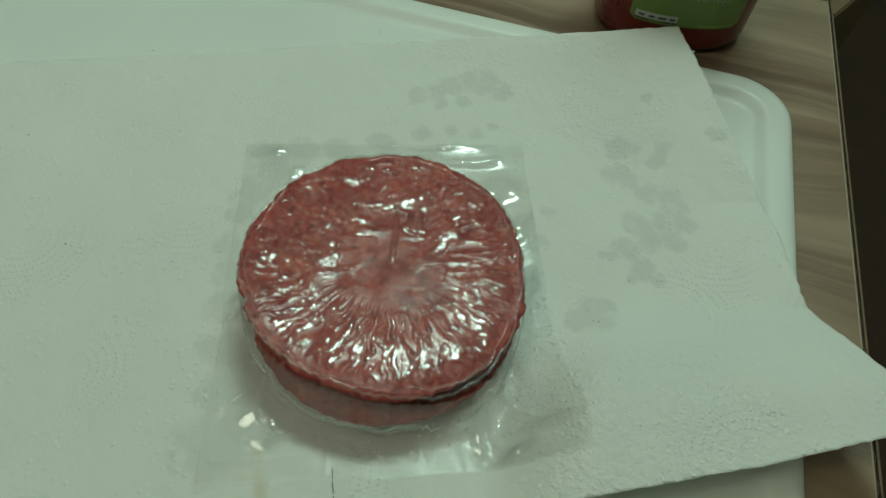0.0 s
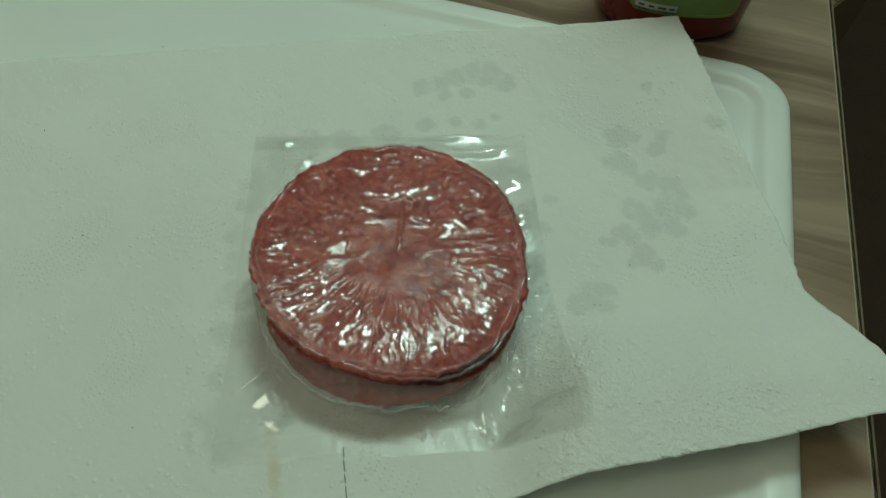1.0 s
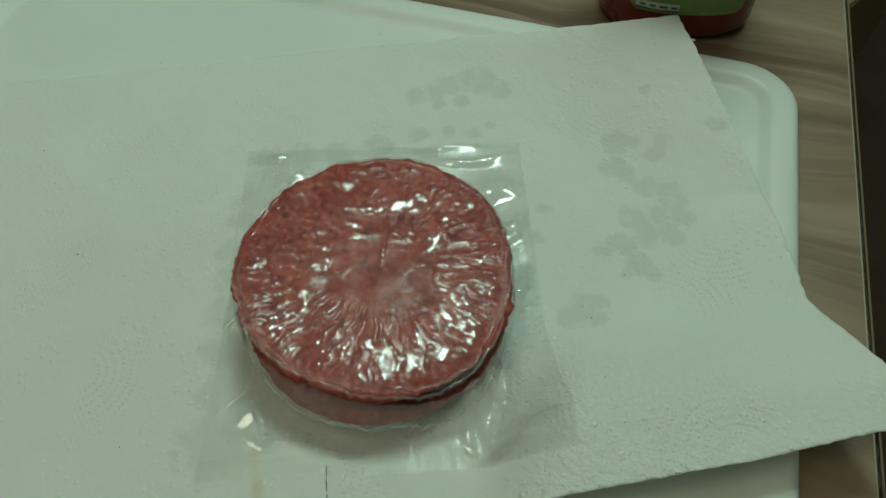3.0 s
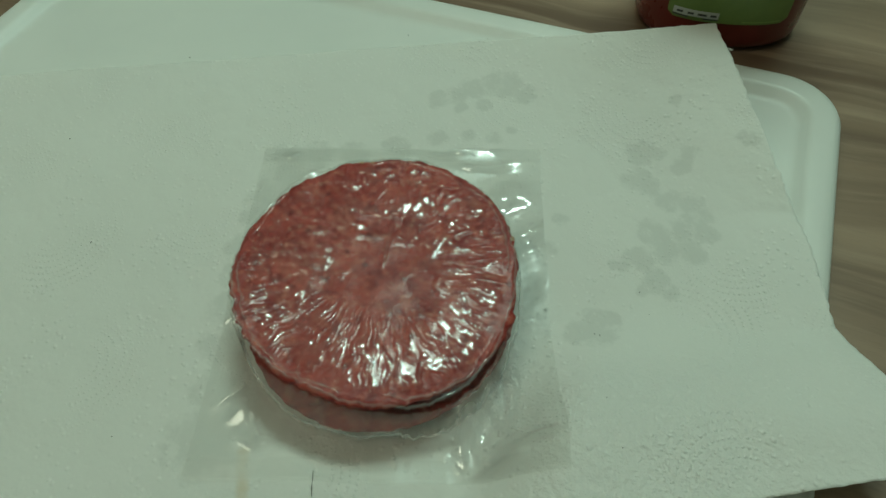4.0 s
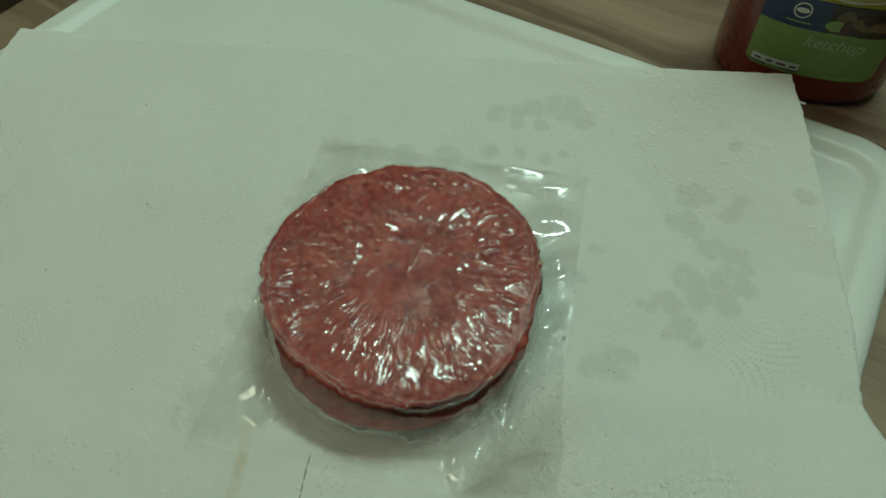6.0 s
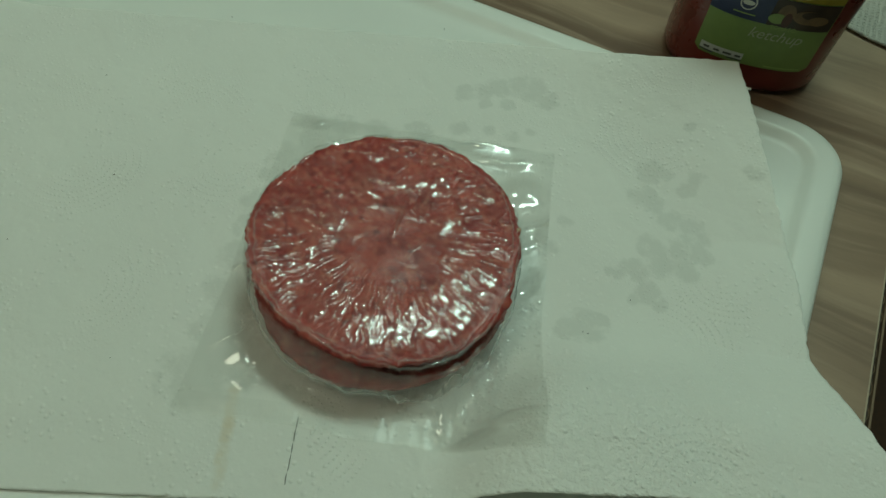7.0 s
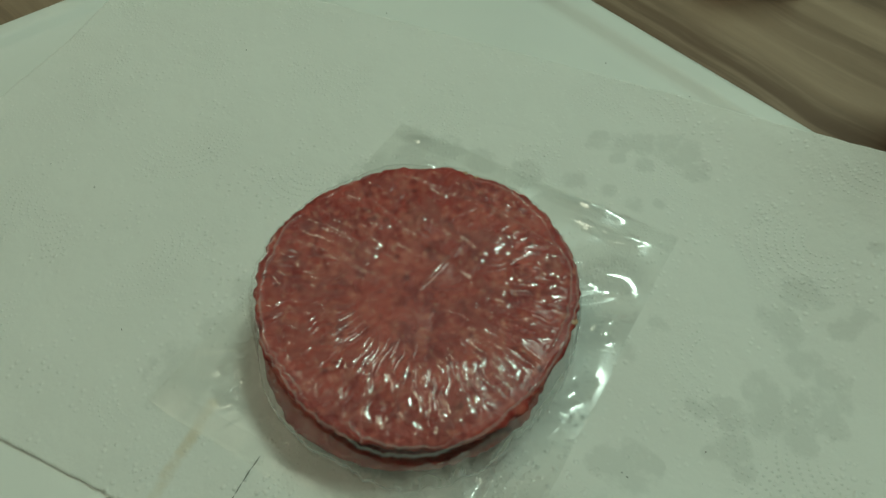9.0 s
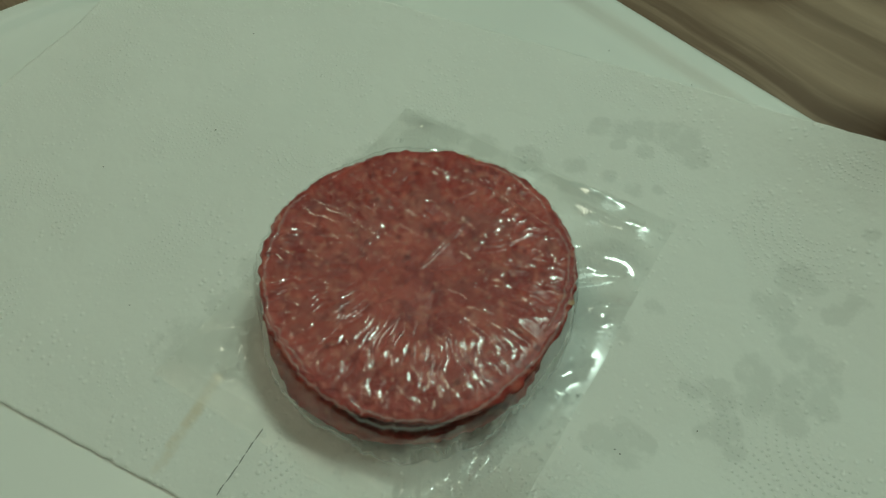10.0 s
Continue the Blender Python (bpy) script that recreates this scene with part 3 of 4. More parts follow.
# soft folds of the loose margin: place, half length, half width, direction, height
FOLDS = [(0.0285, 0.0560, 0.0086, 0.0065, 40, 0.0022), (0.0250, 0.0500, 0.0057, 0.0041, 25, 0.0013), (0.0400, 0.0335, 0.0080, 0.0049, 75, 0.0019),
         (0.0460, 0.0420, 0.0092, 0.0043, 60, 0.0017), (0.0000, 0.0712, 0.0126, 0.0020, 19, 0.0013), (0.0110, 0.0655, 0.0115, 0.0018, 17, 0.0012),
         (0.0040, 0.0735, 0.0138, 0.0014, 22, 0.0010), (0.0200, 0.0700, 0.0069, 0.0016, 28, 0.0010),
         (-0.0302, -0.0718, 0.0048, 0.0035, 62, 0.0014), (-0.0340, -0.0660, 0.0057, 0.0014, 48, 0.0012), (-0.0222, -0.0785, 0.0044, 0.0030, 30, 0.0013),
         (-0.0215, -0.0765, 0.0046, 0.0012, 100, 0.0012), (-0.0165, -0.0770, 0.0057, 0.0011, 8, 0.0009), (-0.0250, -0.0740, 0.0037, 0.0011, 140, 0.0010),
         (0.0640, -0.0520, 0.0080, 0.0024, 36, 0.0014), (0.0610, -0.0590, 0.0069, 0.0016, 50, 0.0013), (0.0700, -0.0480, 0.0069, 0.0019, 24, 0.0013),
         (0.0560, -0.0500, 0.0046, 0.0027, 80, 0.0014), (0.0480, -0.0490, 0.0069, 0.0022, 128, 0.0035), (0.0575, -0.0335, 0.0080, 0.0022, 105, 0.0032),
         (0.0530, -0.0410, 0.0080, 0.0019, 140, 0.0032), (0.0470, -0.0570, 0.0057, 0.0018, 115, 0.0023), (-0.0600, 0.0360, 0.0046, 0.0022, 60, 0.0012),
         (-0.0730, 0.0440, 0.0046, 0.0019, 30, 0.0010), (-0.0590, 0.0110, 0.0069, 0.0016, 95, 0.0013), (-0.0560, -0.0300, 0.0057, 0.0016, 75, 0.0014),
         (-0.0535, -0.0400, 0.0057, 0.0014, 60, 0.0014), (0.0520, 0.0100, 0.0080, 0.0027, 85, 0.0017)]


def folds(x, y):
    z = np.zeros_like(x)
    wob = 0.0008 * gn(x * 200, y * 200, 3.5)
    for fx, fy, la, wa, turn, h in FOLDS:
        ox, oy = x - fx, y - fy
        c, q = math.cos(radians(turn)), math.sin(radians(turn))
        z += h * np.exp(-((ox * c + oy * q) / la) ** 2 - ((oy * c - ox * q + wob) / wa) ** 2)
    return z


def film_shape(x, y, room):
    """Height and haze of the top film; room is the distance to the pouch's edge."""
    dx, dy = x - PX, y - PY
    r, a = np.hypot(dx, dy), np.arctan2(dy, dx)
    rim = around(RIM_UP, a) + 0.0004
    lu, lv = dx * CA + dy * SA, -dx * SA + dy * CA
    f = r / rim
    near = step(-lv, -0.010, 0.020)
    side = step(np.abs(lu), 0.012, 0.030)
    # over the meat: the sheet follows it softly
    z = 0.0294 - 0.0020 * step(f, 0.955, 1.0) - droop(a, f) + 0.0007 * gn(x * 38, y * 38, 6.5) + 0.00030 * gn(x * 120, y * 120, 16.5) * (1 - step(f, 0.85, 0.95))
    # wrinkles that run outwards, bent to zigzags
    bend = a + 0.060 * gn(x * 135, y * 135, 2.5) + 0.024 * gn(x * 260, y * 260, 5.5)
    c, q = np.cos(bend), np.sin(bend)
    w1 = gn(8.0 * c, 8.0 * q, 11.5 + r * 66)
    w2 = gn(15.0 * c, 15.0 * q, 31.5 + r * 80)
    w3 = gn(24.0 * c, 24.0 * q, 51.5 + r * 60)
    band = step(f, 0.30, 0.62) * (1 - step(f, 0.85, 0.93))
    inner = step(f, 0.14, 0.36) * (1 - step(f, 0.86, 0.94))
    some = step(gn(x * 42, y * 42, 20.5), -0.25, 0.25)
    crest = bell(w1, 0.18) * band * (0.6 + 0.4 * near) * (0.35 + 0.65 * some)
    crest2 = bell(w2, 0.22) * band * (0.25 + 0.75 * near) * (0.3 + 0.7 * (1 - some))
    z += 0.00046 * crest + 0.00024 * crest2 + 0.00022 * band * near * step(w1, 0.0, 0.4)
    z += 0.00006 * bell(w3, 0.2) * inner * side
    # blisters where the film has come off the meat
    wu, wv = lu + 0.0016 * gn(x * 160, y * 160, 7.5), lv + 0.0016 * gn(x * 160, y * 160, 17.5)
    b1 = gn(wu * 120, wv * 210, 4.5)
    far = (1 - near) * step(f, 0.10, 0.34) * (1 - step(f, 0.84, 0.93))
    z += 0.00052 * far * step(b1, 0.0, 0.40) + 0.00010 * far * bell(b1 - 0.20, 0.08)
    z += 0.00007 * inner * gn(wu * 260, wv * 380, 24.5)
    # long straight folds to both sides, a standing fold in the middle, a chord fold behind
    wave = 0.0007 * gn(lu * 70, lv * 12, 3.5)
    lines = np.zeros_like(z)
    for k, (at, lean, lo, hi, h) in enumerate(((0.0035, 0.02, -0.044, -0.008, 0.00042), (0.0010, -0.03, -0.048, -0.016, 0.00034), (-0.0045, 0.05, -0.046, -0.010, 0.00036),
                                               (-0.0005, 0.10, 0.018, 0.047, 0.00046), (-0.0075, 0.06, 0.020, 0.047, 0.00044), (-0.0120, 0.10, 0.022, 0.046, 0.00036),
                                               (0.0070, 0.03, -0.040, -0.012, 0.00046), (0.0150, -0.12, -0.036, -0.016, 0.00036))):
        lines += h / 0.0004 * bell(lv - at - lean * lu - wave * (1 + 0.3 * k), 0.00042) * step(lu, lo, lo + 0.006) * (1 - step(lu, hi - 0.006, hi))
    z += 0.00052 * lines
    stand = bell(lu - 0.0015 - 0.12 * lv, 0.0008) * step(lv, -0.004, 0.003) * (1 - step(lv, 0.014, 0.022))
    z += 0.0005 * stand
    chord = bell(lv - 0.0385 - 0.0009 * gn(lu * 60, 4.5) + 0.10 * np.abs(lu - 0.004), 0.0005) * (1 - step(np.abs(lu - 0.002), 0.026, 0.034))
    z += 0.0006 * chord
    # thin folds that run round just inside the rim
    c0, q0 = np.cos(a), np.sin(a)
    ring = bell(f - 0.925 - 0.026 * gn(5 * c0, 5 * q0, 61.5), 0.0072) * step(gn(3 * c0, 3 * q0, 71.5), -0.35, 0.05)
    ring2 = bell(f - 0.970 - 0.012 * gn(7 * c0, 7 * q0, 66.5), 0.0060)
    z += 0.00042 * ring + 0.00034 * ring2
    top = z
    # haze on crests, folds and rim rings paints their thin highlight lines
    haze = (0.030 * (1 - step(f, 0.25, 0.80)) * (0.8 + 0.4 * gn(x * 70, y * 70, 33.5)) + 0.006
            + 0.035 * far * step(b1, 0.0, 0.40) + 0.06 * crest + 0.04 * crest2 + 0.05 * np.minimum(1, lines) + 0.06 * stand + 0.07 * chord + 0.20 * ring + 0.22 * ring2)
    # down the sides: over the edge of the upper patty, a shelf on the lower one, then a skirt
    d = r - rim
    ex, ey = x - QX, y - QY
    r2, a2 = np.hypot(ex, ey), np.arctan2(ey, ex)
    d2 = r2 - around(RIM_LOW, a2) - 0.0005
    corner = np.abs(np.sin(2 * np.arctan2(lv, lu))) ** 2
    s1 = gn(9 * c0, 9 * q0, 17.5 + r * 25)
    s2 = gn(22 * c0, 22 * q0, 37.5 + r * 40)
    k = (1 + 0.9 * corner + 0.4 * gn(2.2 * c0, 2.2 * q0, 19.5)) * (1 + 0.22 * s1 + 0.06 * s2)
    k = np.clip(np.minimum(k, (np.maximum(d2, 0) + room) / 0.0100), 0.15, 3)
    flat = 0.0013
    span = np.maximum(d - d2 + 0.0008, 0.0014)
    down = np.clip(d / span, 0, 1)
    top_edge = 0.0276 - droop(a, 1.0)
    drape = top_edge + (LOW_TOP + 0.0008 - top_edge) * down ** 0.8 + 0.0007 * s2 * down * (1 - down) * 4
    lower = flat + (LOW_TOP + 0.0008 - flat) * (0.66 * (1 - step(d2, 0.0004, 0.0024)) + 0.34 * (1 - step(d2, 0.0012 * k, 0.0068 * k)))
    skirt = step(d2, 0.0010, 0.005) * ((1 - step(d2, 0.004, 0.010)) + 0.8 * corner * (1 - step(d2, 0.014, 0.030)))
    fold_line = bell(d - span - 0.0002 - 0.0008 * gn(6 * c0, 6 * q0, 91.5), 0.00035)
    out = np.where(down < 1, drape, lower) + 0.0006 * fold_line + skirt * 0.0010 * bell(s1, 0.22)
    out += 0.00022 * gn(x * 90, y * 90, 15.5) * step(d, 0.002, 0.008) + folds(x, y)
    # the far and the right margins curl up a little
    out += 0.0026 * step(lv, 0.056, 0.084) * (0.6 + 0.9 * gn(lu * 60, lv * 30, 71.5)) * step(lu, -0.045, 0.01) + 0.0034 * step(lu, 0.050, 0.067) * (0.6 + 0.9 * gn(lv * 34, 5.5, 72.5))
    waist = (down < 1) * step(down, 0.0, 0.25)
    gap = step(gn(5 * c0, 5 * q0, 95.5), -0.25, 0.25)
    # the fold line's bright edge is painted in with haze as well
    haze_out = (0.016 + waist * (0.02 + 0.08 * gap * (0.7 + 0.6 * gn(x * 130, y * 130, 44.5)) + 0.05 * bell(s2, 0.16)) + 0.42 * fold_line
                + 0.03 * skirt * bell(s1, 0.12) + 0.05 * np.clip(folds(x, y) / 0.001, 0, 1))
    inside = d < 0
    lift = np.clip(1.3 * crest + 0.9 * crest2 + lines + 1.2 * stand + 1.2 * chord + 1.2 * ring + 1.2 * ring2 + 0.9 * far * step(b1, -0.06, 0.12) + 0.5 * band * near * step(w1, 0.05, 0.4), 0, 1)
    plies = np.clip(folds(x, y) / 0.0006 + fold_line, 0, 1)     # loose film lies double and smooth
    cling = np.where(inside, 1 - lift, 0.8 * (1 - plies) * (0.5 + 0.5 * step(d2, 0.004, 0.012)) - 1.0 * plies)
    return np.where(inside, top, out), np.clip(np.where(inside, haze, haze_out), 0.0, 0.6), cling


def pouch_plan(s, t):
    u, v = (2 * s - 1) * PHX, (2 * t - 1) * PHY
    u = u + 0.0012 * gn(v * 40, u * 9, 1.5) * np.abs(2 * s - 1)
    v = v + 0.0012 * gn(u * 40, v * 9, 2.5) * np.abs(2 * t - 1)
    return POUCH[0] + u * CA - v * SA, POUCH[1] + u * SA + v * CA, np.minimum(PHX - np.abs(u), PHY - np.abs(v))


def pouch_top(s, t):
    """Places and haze of the top film for arrays of s and t from 0 to 1."""
    s, t = np.asarray(s, float), np.asarray(t, float)
    x, y, e = pouch_plan(s, t)
    z, haze, cling = film_shape(x, y, np.maximum(0.001, e))
    flat = 0.0013 + 0.0004 * gn(x * 18, y * 18, 30.5)
    return x, y, np.maximum(towel_quick(x, y), 0) + flat + (z - flat) * step(e, -0.004, 0.008), haze, cling


def pouch_sheet(nx, ny, s0=0.0, s1=1.0, t0=0.0, t1=1.0, lift=0.0, back=False):
    s, t = np.meshgrid(np.linspace(s0, s1, nx + 1), np.linspace(t0, t1, ny + 1))
    if back:
        x, y, _ = pouch_plan(s, t)
        z, haze, cling = np.maximum(towel_quick(x, y), 0) + 0.0006, np.zeros_like(x), np.zeros_like(x)
    else:
        x, y, z, haze, cling = pouch_top(s, t)
    me = bpy.data.meshes.new("film")
    w = nx + 1
    at = (np.arange(ny)[:, None] * w + np.arange(nx)[None, :]).ravel()
    me.from_pydata(np.stack([x.ravel(), y.ravel(), z.ravel() + lift], 1).tolist(), [], np.stack([at, at + 1, at + w + 1, at + w], 1).tolist())
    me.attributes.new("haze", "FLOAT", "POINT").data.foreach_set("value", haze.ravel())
    me.attributes.new("cling", "FLOAT", "POINT").data.foreach_set("value", cling.ravel())
    me.shade_smooth()
    return me


def film_part(name, me, material, label):
    me.materials.append(material)
    ob = new(name, me)
    ob.parent = pouch
    return tagged(ob, label)


pouch = thing("vacuum_pouch", "clear crinkled plastic vacuum pouch around two patties", "food packaging")
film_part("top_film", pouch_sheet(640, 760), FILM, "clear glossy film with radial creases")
film_part("back_film", pouch_sheet(60, 70, back=True), FILM_BASE, "clear flat film lying on the towel")
film_part("seal", pouch_sheet(160, 10, 0.005, 0.995, 0.008, 0.050, 0.0003), SEAL, "knurled heat seal")
film_part("seal", pouch_sheet(160, 10, 0.005, 0.995, 0.940, 0.992, 0.0003), SEAL, "knurled heat seal")


# torn bits that stand out of the rim
for a, out, z, size in ((2.06, -0.0008, 0.0285, 0.0014), (2.14, -0.0012, 0.0290, 0.0010), (2.44, -0.0010, 0.0284, 0.0013), (0.62, -0.0008, 0.0266, 0.0013)):
    bit = bmesh.new()
    bmesh.ops.create_icosphere(bit, subdivisions=3, radius=size)
    rr = PR * rim_radius(a, 3) + out
    for v in bit.verts:
        v.co *= 1 + 0.55 * n3(v.co.x * 900, v.co.y * 900, v.co.z * 900 + a)
        v.co = Vector((PX + rr * math.cos(a) + v.co.x, PY + rr * math.sin(a) + v.co.y, z + 0.7 * v.co.z))
    part("torn_bit", bit, FAT, upper, "pale torn bit of fat")


# ---- the ketchup bottle ----
KX, KY, KT = 0.0915, 0.2310, 12.0
KA, KB = 0.0435, 0.0340
bottle = thing("ketchup_bottle", "squat clear plastic ketchup bottle with a green label", "bottle", (KX, KY, TABLE), KT)


def bottle_half(z):
    """Half width and half depth of the bottle at a height over its foot."""
    if z < 0.008:
        q = 0.008 - math.sqrt(max(0.0, 0.008 ** 2 - (0.008 - z) ** 2))
        return KA - 0.9 * q, KB - 0.9 * q
    if z < 0.125:
        return KA + 0.0018 * ease(z, 0.02, 0.10), KB + 0.001 * ease(z, 0.02, 0.1)
    k = ease(z, 0.125, 0.215)
    return (KA + 0.0018) * (1 - k) + 0.017 * k, (KB + 0.001) * (1 - k) + 0.017 * k


def bottle_ring(z, grow=0.0, n=72):
    a, b = bottle_half(z)
    p = 2 / (2.5 - 0.5 * ease(z, 0.16, 0.215))
    ring = []
    for i in range(n):
        t = 2 * math.pi * i / n
        c, s = math.cos(t), math.sin(t)
        ring.append(((a + grow) * math.copysign(abs(c) ** p, c), (b + grow) * math.copysign(abs(s) ** p, s), z))
    return ring


def bottle_front(x, z, lift):
    a, b = bottle_half(z)
    f = max(0.0, 1 - min(1.0, abs(x / a)) ** 2.5)
    return -(b * f ** (1 / 2.5)) - lift


part("body", loft([bottle_ring(z) for z in (0.0, 0.0006, 0.0018, 0.0035, 0.0055, 0.008, 0.014, 0.03, 0.05, 0.07, 0.09, 0.11, 0.125, 0.14, 0.155, 0.17, 0.185, 0.2, 0.215)]), KETCHUP, bottle, "clear plastic filled with dark red ketchup")
part("cap", loft([rounded(0.019, 0.019, 0.0188, 10, z) for z in (0.215, 0.2165, 0.234, 0.236)]), WHITE_INK, bottle, "white flip cap")


def label_patch(x0, x1, z0, z1, lift, nx=26, nz=10, slant=0.0, corner=0.0):
    def f(s, t):
        z = z0 + (z1 - z0) * t
        inset = 0.0
        if corner:
            e = min(z - z0, z1 - z) if corner > 0 else 9
            if e < corner:
                inset = corner - math.sqrt(max(0.0, corner ** 2 - (corner - e) ** 2))
        x = (x0 + inset) + (x1 - x0 - 2 * inset) * s + slant * t
        return x, bottle_front(x, z, lift), z
    return sheet(nx, nz, f)


LX0, LX1, LZ0 = -0.0300, 0.0300, 0.0180
label = part("label", label_patch(LX0, LX1, LZ0, 0.1135, 0.0004, 30, 40, -0.002, 0.003), GREEN, bottle, "green printed label")
part("blue_band", label_patch(LX0 - 0.0008, LX0 + 0.030, 0.0435, 0.0590, 0.0007, 20, 6), BLUE, label)
part("photo", label_patch(LX0 + 0.0275, LX1 - 0.0012, 0.0435, 0.0585, 0.0009, 16, 6), BROWN_INK, label, "dark printed picture of food")
part("yellow_panel", label_patch(LX0 - 0.0010, LX1 - 0.0012, 0.0590, 0.1105, 0.0008, 26, 16), YELLOW, label, "yellow printed panel")


def disc(cx, cz, rx, rz, lift, n=28, inner=0.0):
    bm = bmesh.new()
    outer = []
    for i in range(n):
        a = 2 * math.pi * i / n
        x, z = cx + rx * math.cos(a), cz + rz * math.sin(a)
        outer.append(bm.verts.new((x, bottle_front(x, z, lift), z)))
    if inner:
        ring = []
        for i in range(n):
            a = 2 * math.pi * i / n
            x, z = cx + rx * inner * math.cos(a), cz + rz * inner * math.sin(a)
            ring.append(bm.verts.new((x, bottle_front(x, z, lift), z)))
        for i in range(n):
            bm.faces.new((outer[i], outer[(i + 1) % n], ring[(i + 1) % n], ring[i]))
    else:
        mid = bm.verts.new((cx, bottle_front(cx, cz, lift), cz))
        for i in range(n):
            bm.faces.new((outer[i], outer[(i + 1) % n], mid))
    return bm


part("emblem_ring", disc(LX0 + 0.0155, 0.0525, 0.0040, 0.0040, 0.0010, inner=0.84), WHITE_INK, label)
part("emblem_bar", disc(LX0 + 0.0155, 0.0525, 0.0030, 0.0013, 0.0010), WHITE_INK, label)
part("emblem_line", label_patch(LX0 + 0.0100, LX0 + 0.0210, 0.0463, 0.0469, 0.0010, 8, 1), GREEN_PALE, label)
part("plate", disc(0.0035, 0.0715, 0.0215, 0.0105, 0.0011), CREAM, label, "pale printed plate")
part("sauce", disc(0.0045, 0.0740, 0.0120, 0.0060, 0.0014), RED_INK, label, "dark red printed sauce")
part("onion", disc(0.0045, 0.0515, 0.0042, 0.0050, 0.0012), TAN_INK, label)
part("leaf", disc(0.0015, 0.0480, 0.0045, 0.0028, 0.0014), GREEN, label)
part("sprig", disc(0.0060, 0.0482, 0.0022, 0.0040, 0.0016), RED_INK, label)
part("mushroom", disc(0.0205, 0.0500, 0.0050, 0.0026, 0.0017), TAN_INK, label)
part("plate_rim", disc(0.0035, 0.0715, 0.0225, 0.0112, 0.0010, inner=0.93), WHITE_INK, label)
part("pepper", disc(0.0155, 0.0510, 0.0075, 0.0038, 0.0012), TAN_INK, label)
part("shade_patch", disc(0.0175, 0.0525, 0.0060, 0.0022, 0.0015), BROWN_INK, label)
part("fact_box", label_patch(LX0 + 0.0025, LX0 + 0.0250, 0.0205, 0.0243, 0.0010, 10, 2), WHITE_INK, label)
for k, w in enumerate((0.0030, 0.0030, 0.0045, 0.0030)):
    x = LX0 + (0.0042, 0.0095, 0.0145, 0.0208)[k]
    part("fact_bar", label_patch(x, x + w, 0.0217, 0.0229, 0.0013, 3, 1), BLACK_INK, label)
part("fact_shade", label_patch(LX0 + 0.0025, LX0 + 0.0100, 0.0196, 0.0204, 0.0010, 4, 1), BLACK_INK, label)
part("fact_shade", label_patch(LX0 + 0.0175, LX0 + 0.0250, 0.0196, 0.0204, 0.0010, 4, 1), BLACK_INK, label)
part("weight_bar", label_patch(LX0 + 0.0370, LX0 + 0.0560, 0.0195, 0.0203, 0.0010, 8, 1), GREEN_PALE, label)


def writing(text, size, x, z, lift, shear=0.0):
    cu = bpy.data.curves.new("writing", "FONT")
    cu.body, cu.size, cu.shear, cu.resolution_u = text, size, shear, 3
    ob = bpy.data.objects.new("writing", cu)
    scene.collection.objects.link(ob)
    bpy.context.view_layer.update()
    me = bpy.data.meshes.new_from_object(ob)
    scene.collection.objects.unlink(ob)
    bpy.data.objects.remove(ob)
    bm = bmesh.new()
    bm.from_mesh(me)
    for v in bm.verts:
        px, pz = x + v.co.x, z + v.co.y
        v.co = (px, bottle_front(px, pz, lift), pz)
    return bm


part("word", writing("ketchup", 0.0084, LX0 + 0.0215, 0.0352, 0.0010, 0.25), WORD_INK, label, "pale italic word", False)
part("word", writing("TOMATO", 0.0030, LX0 + 0.0300, 0.0420, 0.0010), GREEN_PALE, label, "small pale word", False)

# ---- the spice tin ----
tin = thing("spice_tin", "small red and grey metal spice tin on the table", "tin", (-0.059, 0.275, TABLE), 45)
part("body", loft([rounded(0.021, 0.016, 0.004, 5, z) for z in (0.0022, 0.004, 0.088, 0.090)]), TIN_RED, tin)
part("panel", sheet(6, 6, lambda s, t: (-0.0165 + 0.036 * s, -0.01625, 0.004 + 0.072 * t)), TIN_GREY, tin, "pale grey printed panel")
part("bottom_rim", loft([rounded(0.0215, 0.0165, 0.0042, 5, z) for z in (0.0, 0.0006, 0.0018, 0.0022)]), STEEL, tin, "bare metal bottom rim")
part("lid", loft([rounded(0.0213, 0.0163, 0.004, 5, z) for z in (0.0902, 0.0910, 0.098, 0.099)]), TIN_RED, tin)

# ---- the folded towel behind the bottle ----


def napkin_place(s, t):
    x = 0.004 + 0.186 * s
    near = 0.333 - 0.0015 * math.sin(s * 9) - 0.044 * ease(s, 0.15, 1.0)
    y = near + 0.20 * t
    over = ease(x, TX1 - 0.006, TX1 + 0.03)
    z = TABLE + 0.0012 + 0.0008 * ease(s, 0.3, 0.8) * (1 - ease(t, 0.0, 0.3)) + 0.0009 * (n3(x * 40, y * 40, 8) + 0.5) - 0.02 * over * over
    return x, y, z


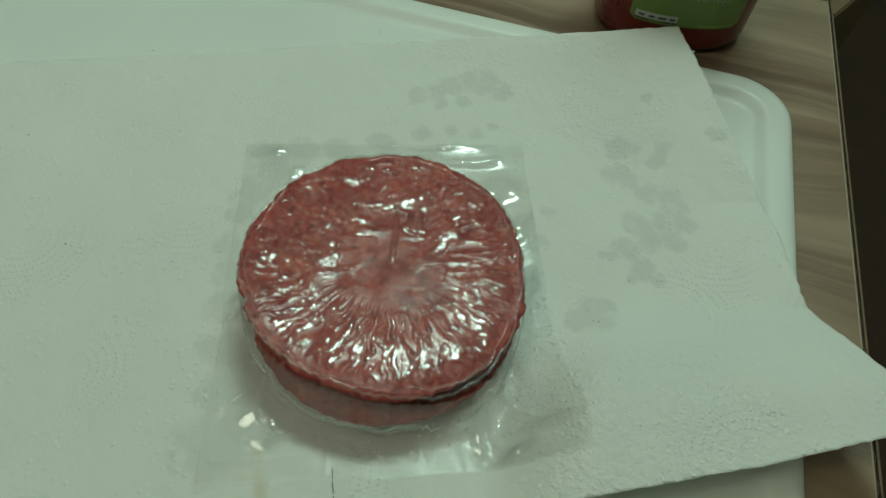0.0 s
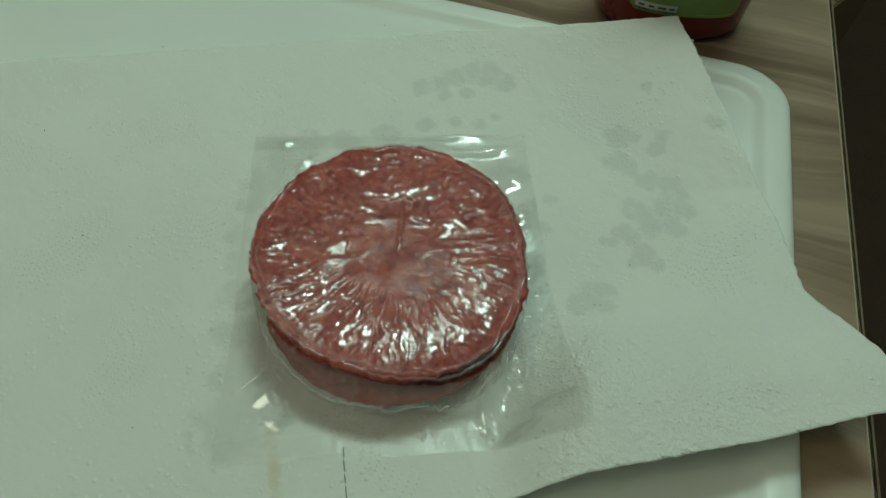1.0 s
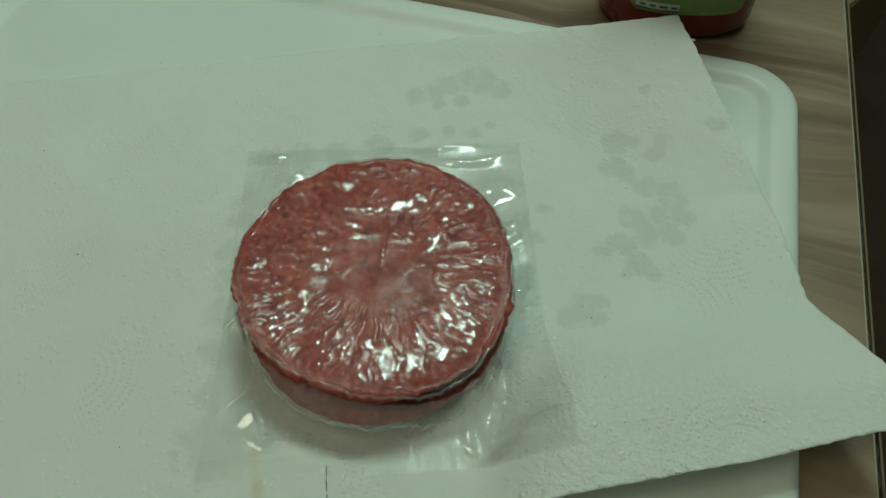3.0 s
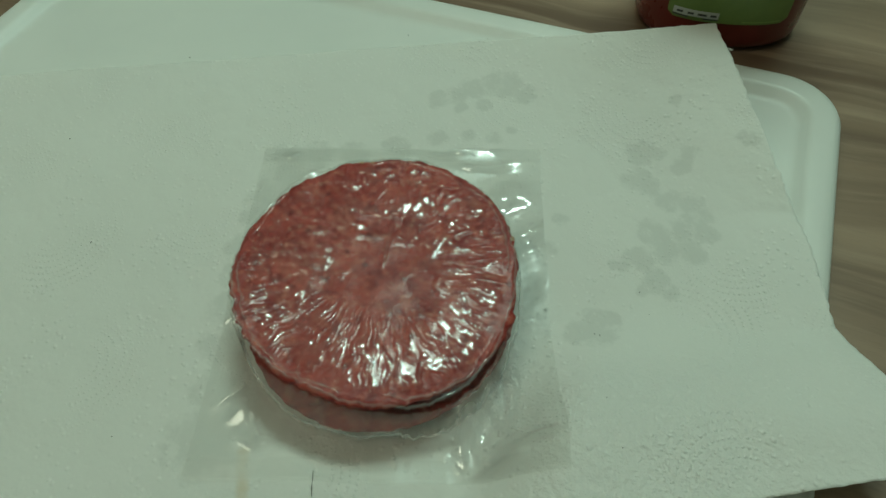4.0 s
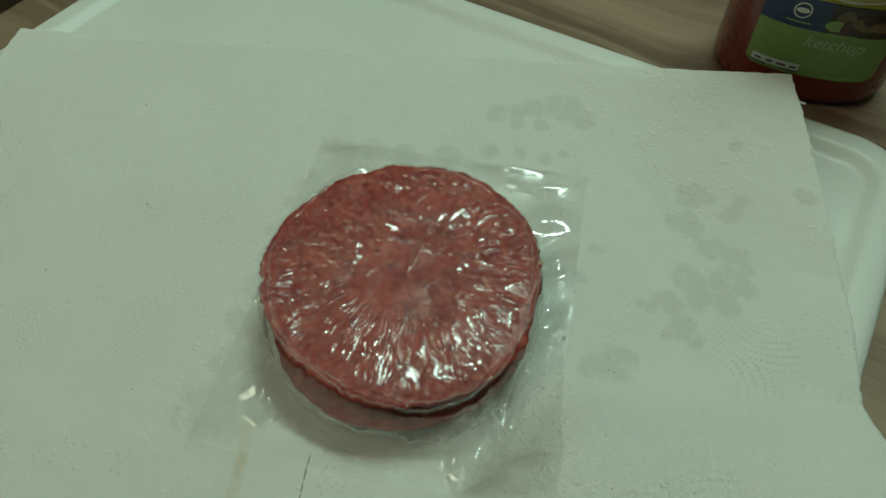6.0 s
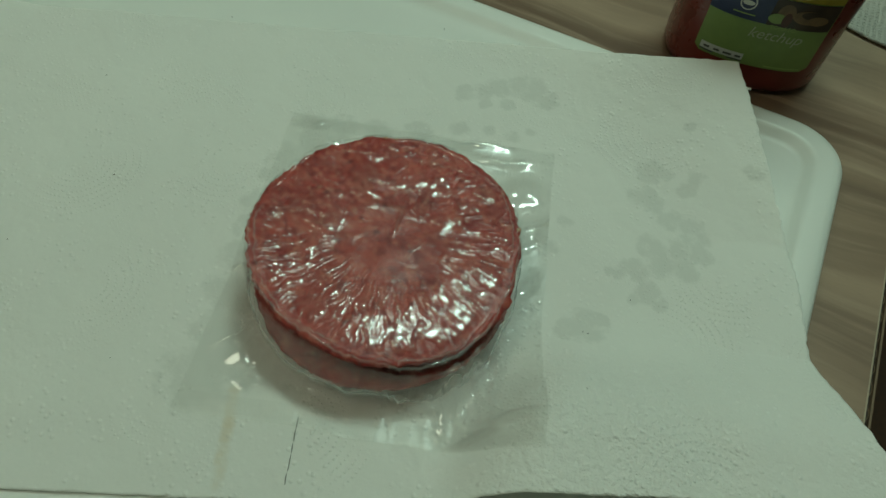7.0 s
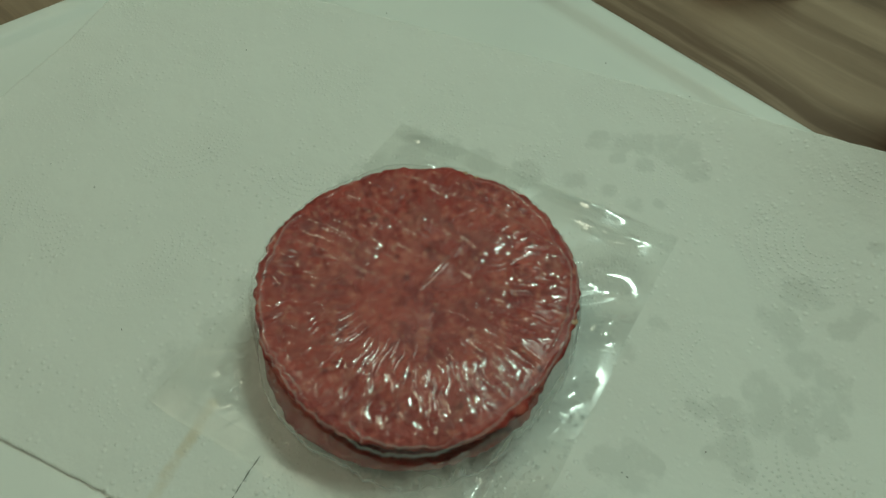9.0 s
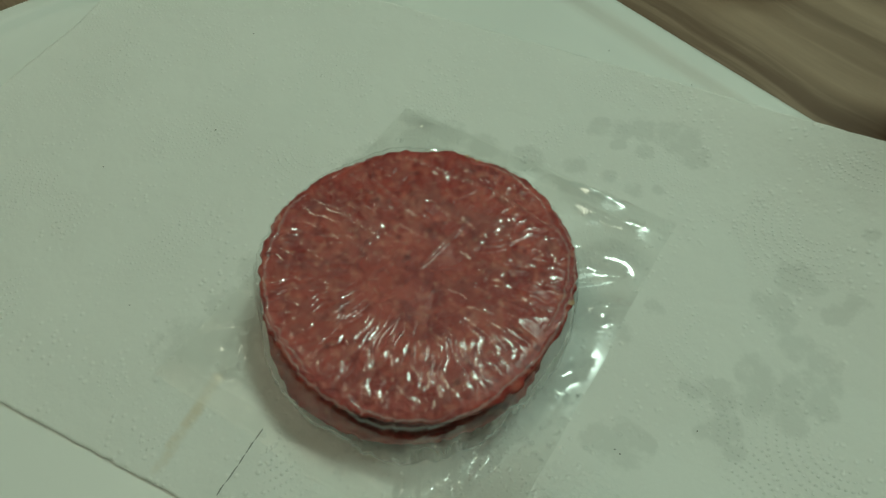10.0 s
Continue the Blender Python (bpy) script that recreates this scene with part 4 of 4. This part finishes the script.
def napkin():
    me = mesh_of("folded_paper_towel", sheet(90, 80, napkin_place), NAPKIN)
    ob = new("folded_paper_towel", me)
    solid = ob.modifiers.new("thickness", "SOLIDIFY")
    solid.thickness, solid.offset = 0.0010, -1
    return tagged(ob, "quilted white paper towel lying behind the bottle", "paper towel")


napkin()

# ---- crumbs and water ----


def scatter(name, places, r0, r1, flat, material, label, category, lift):
    bm = bmesh.new()
    rng = random.Random(5)
    for x, y, z in places:
        r = rng.uniform(r0, r1)
        m = Matrix.Translation((x, y, z + lift)) @ Euler((0, 0, rng.uniform(0, 6.3))).to_matrix().to_4x4() @ Matrix.Diagonal((r * rng.uniform(0.8, 1.5), r, r * flat, 1))
        bmesh.ops.create_icosphere(bm, subdivisions=2 if flat < 1 else 1, radius=1, matrix=m)
    return tagged(part(name, bm, material, None, label), category=category, kind="stuff")


rng = random.Random(11)
specks = [(0.091, 0.027), (-0.063, 0.133), (-0.059, 0.146), (-0.069, -0.096), (-0.167, -0.086), (0.096, -0.046), (-0.134, -0.032), (-0.017, 0.156), (0.088, -0.030), (0.079, 0.001), (0.081, 0.001)]
specks += [(rng.uniform(-0.19, 0.12), rng.uniform(-0.08, 0.13)) for k in range(16)]


def on_top(x, y):
    g = towel_grid(x, y)
    if 0 < g[0] < 1 and 0 < g[1] < 1:
        return x, y, towel_place(float(g[0]), float(g[1]))[2]
    return x, y, board_height(x, y)


scatter("crumbs", [on_top(x, y) for x, y in specks], 0.00022, 0.00042, 1.0, CRUMB, "scattered tiny dark crumbs on the towel", "crumbs", 0.0002)

beads = []
for k in range(120):
    s, t = 1 - abs(rng.gauss(0.035, 0.03)), rng.uniform(0.25, 0.85)
    beads.append([float(v) for v in pouch_top(min(0.99, s), t)[:3]])
for k in range(26):
    beads.append([float(v) for v in pouch_top(rng.uniform(0.05, 0.95), rng.uniform(0.05, 0.14))[:3]])
beads += [[float(v) for v in pouch_top(p, q)[:3]] for p, q in ((0.86, 0.10), (0.80, 0.20))] + [(-0.0345, -0.0862, 0.0016)]
scatter("water_drops", beads, 0.00028, 0.00075, 0.6, DROP, "small clear water drops along the film's edge", "water drops", 0.0)
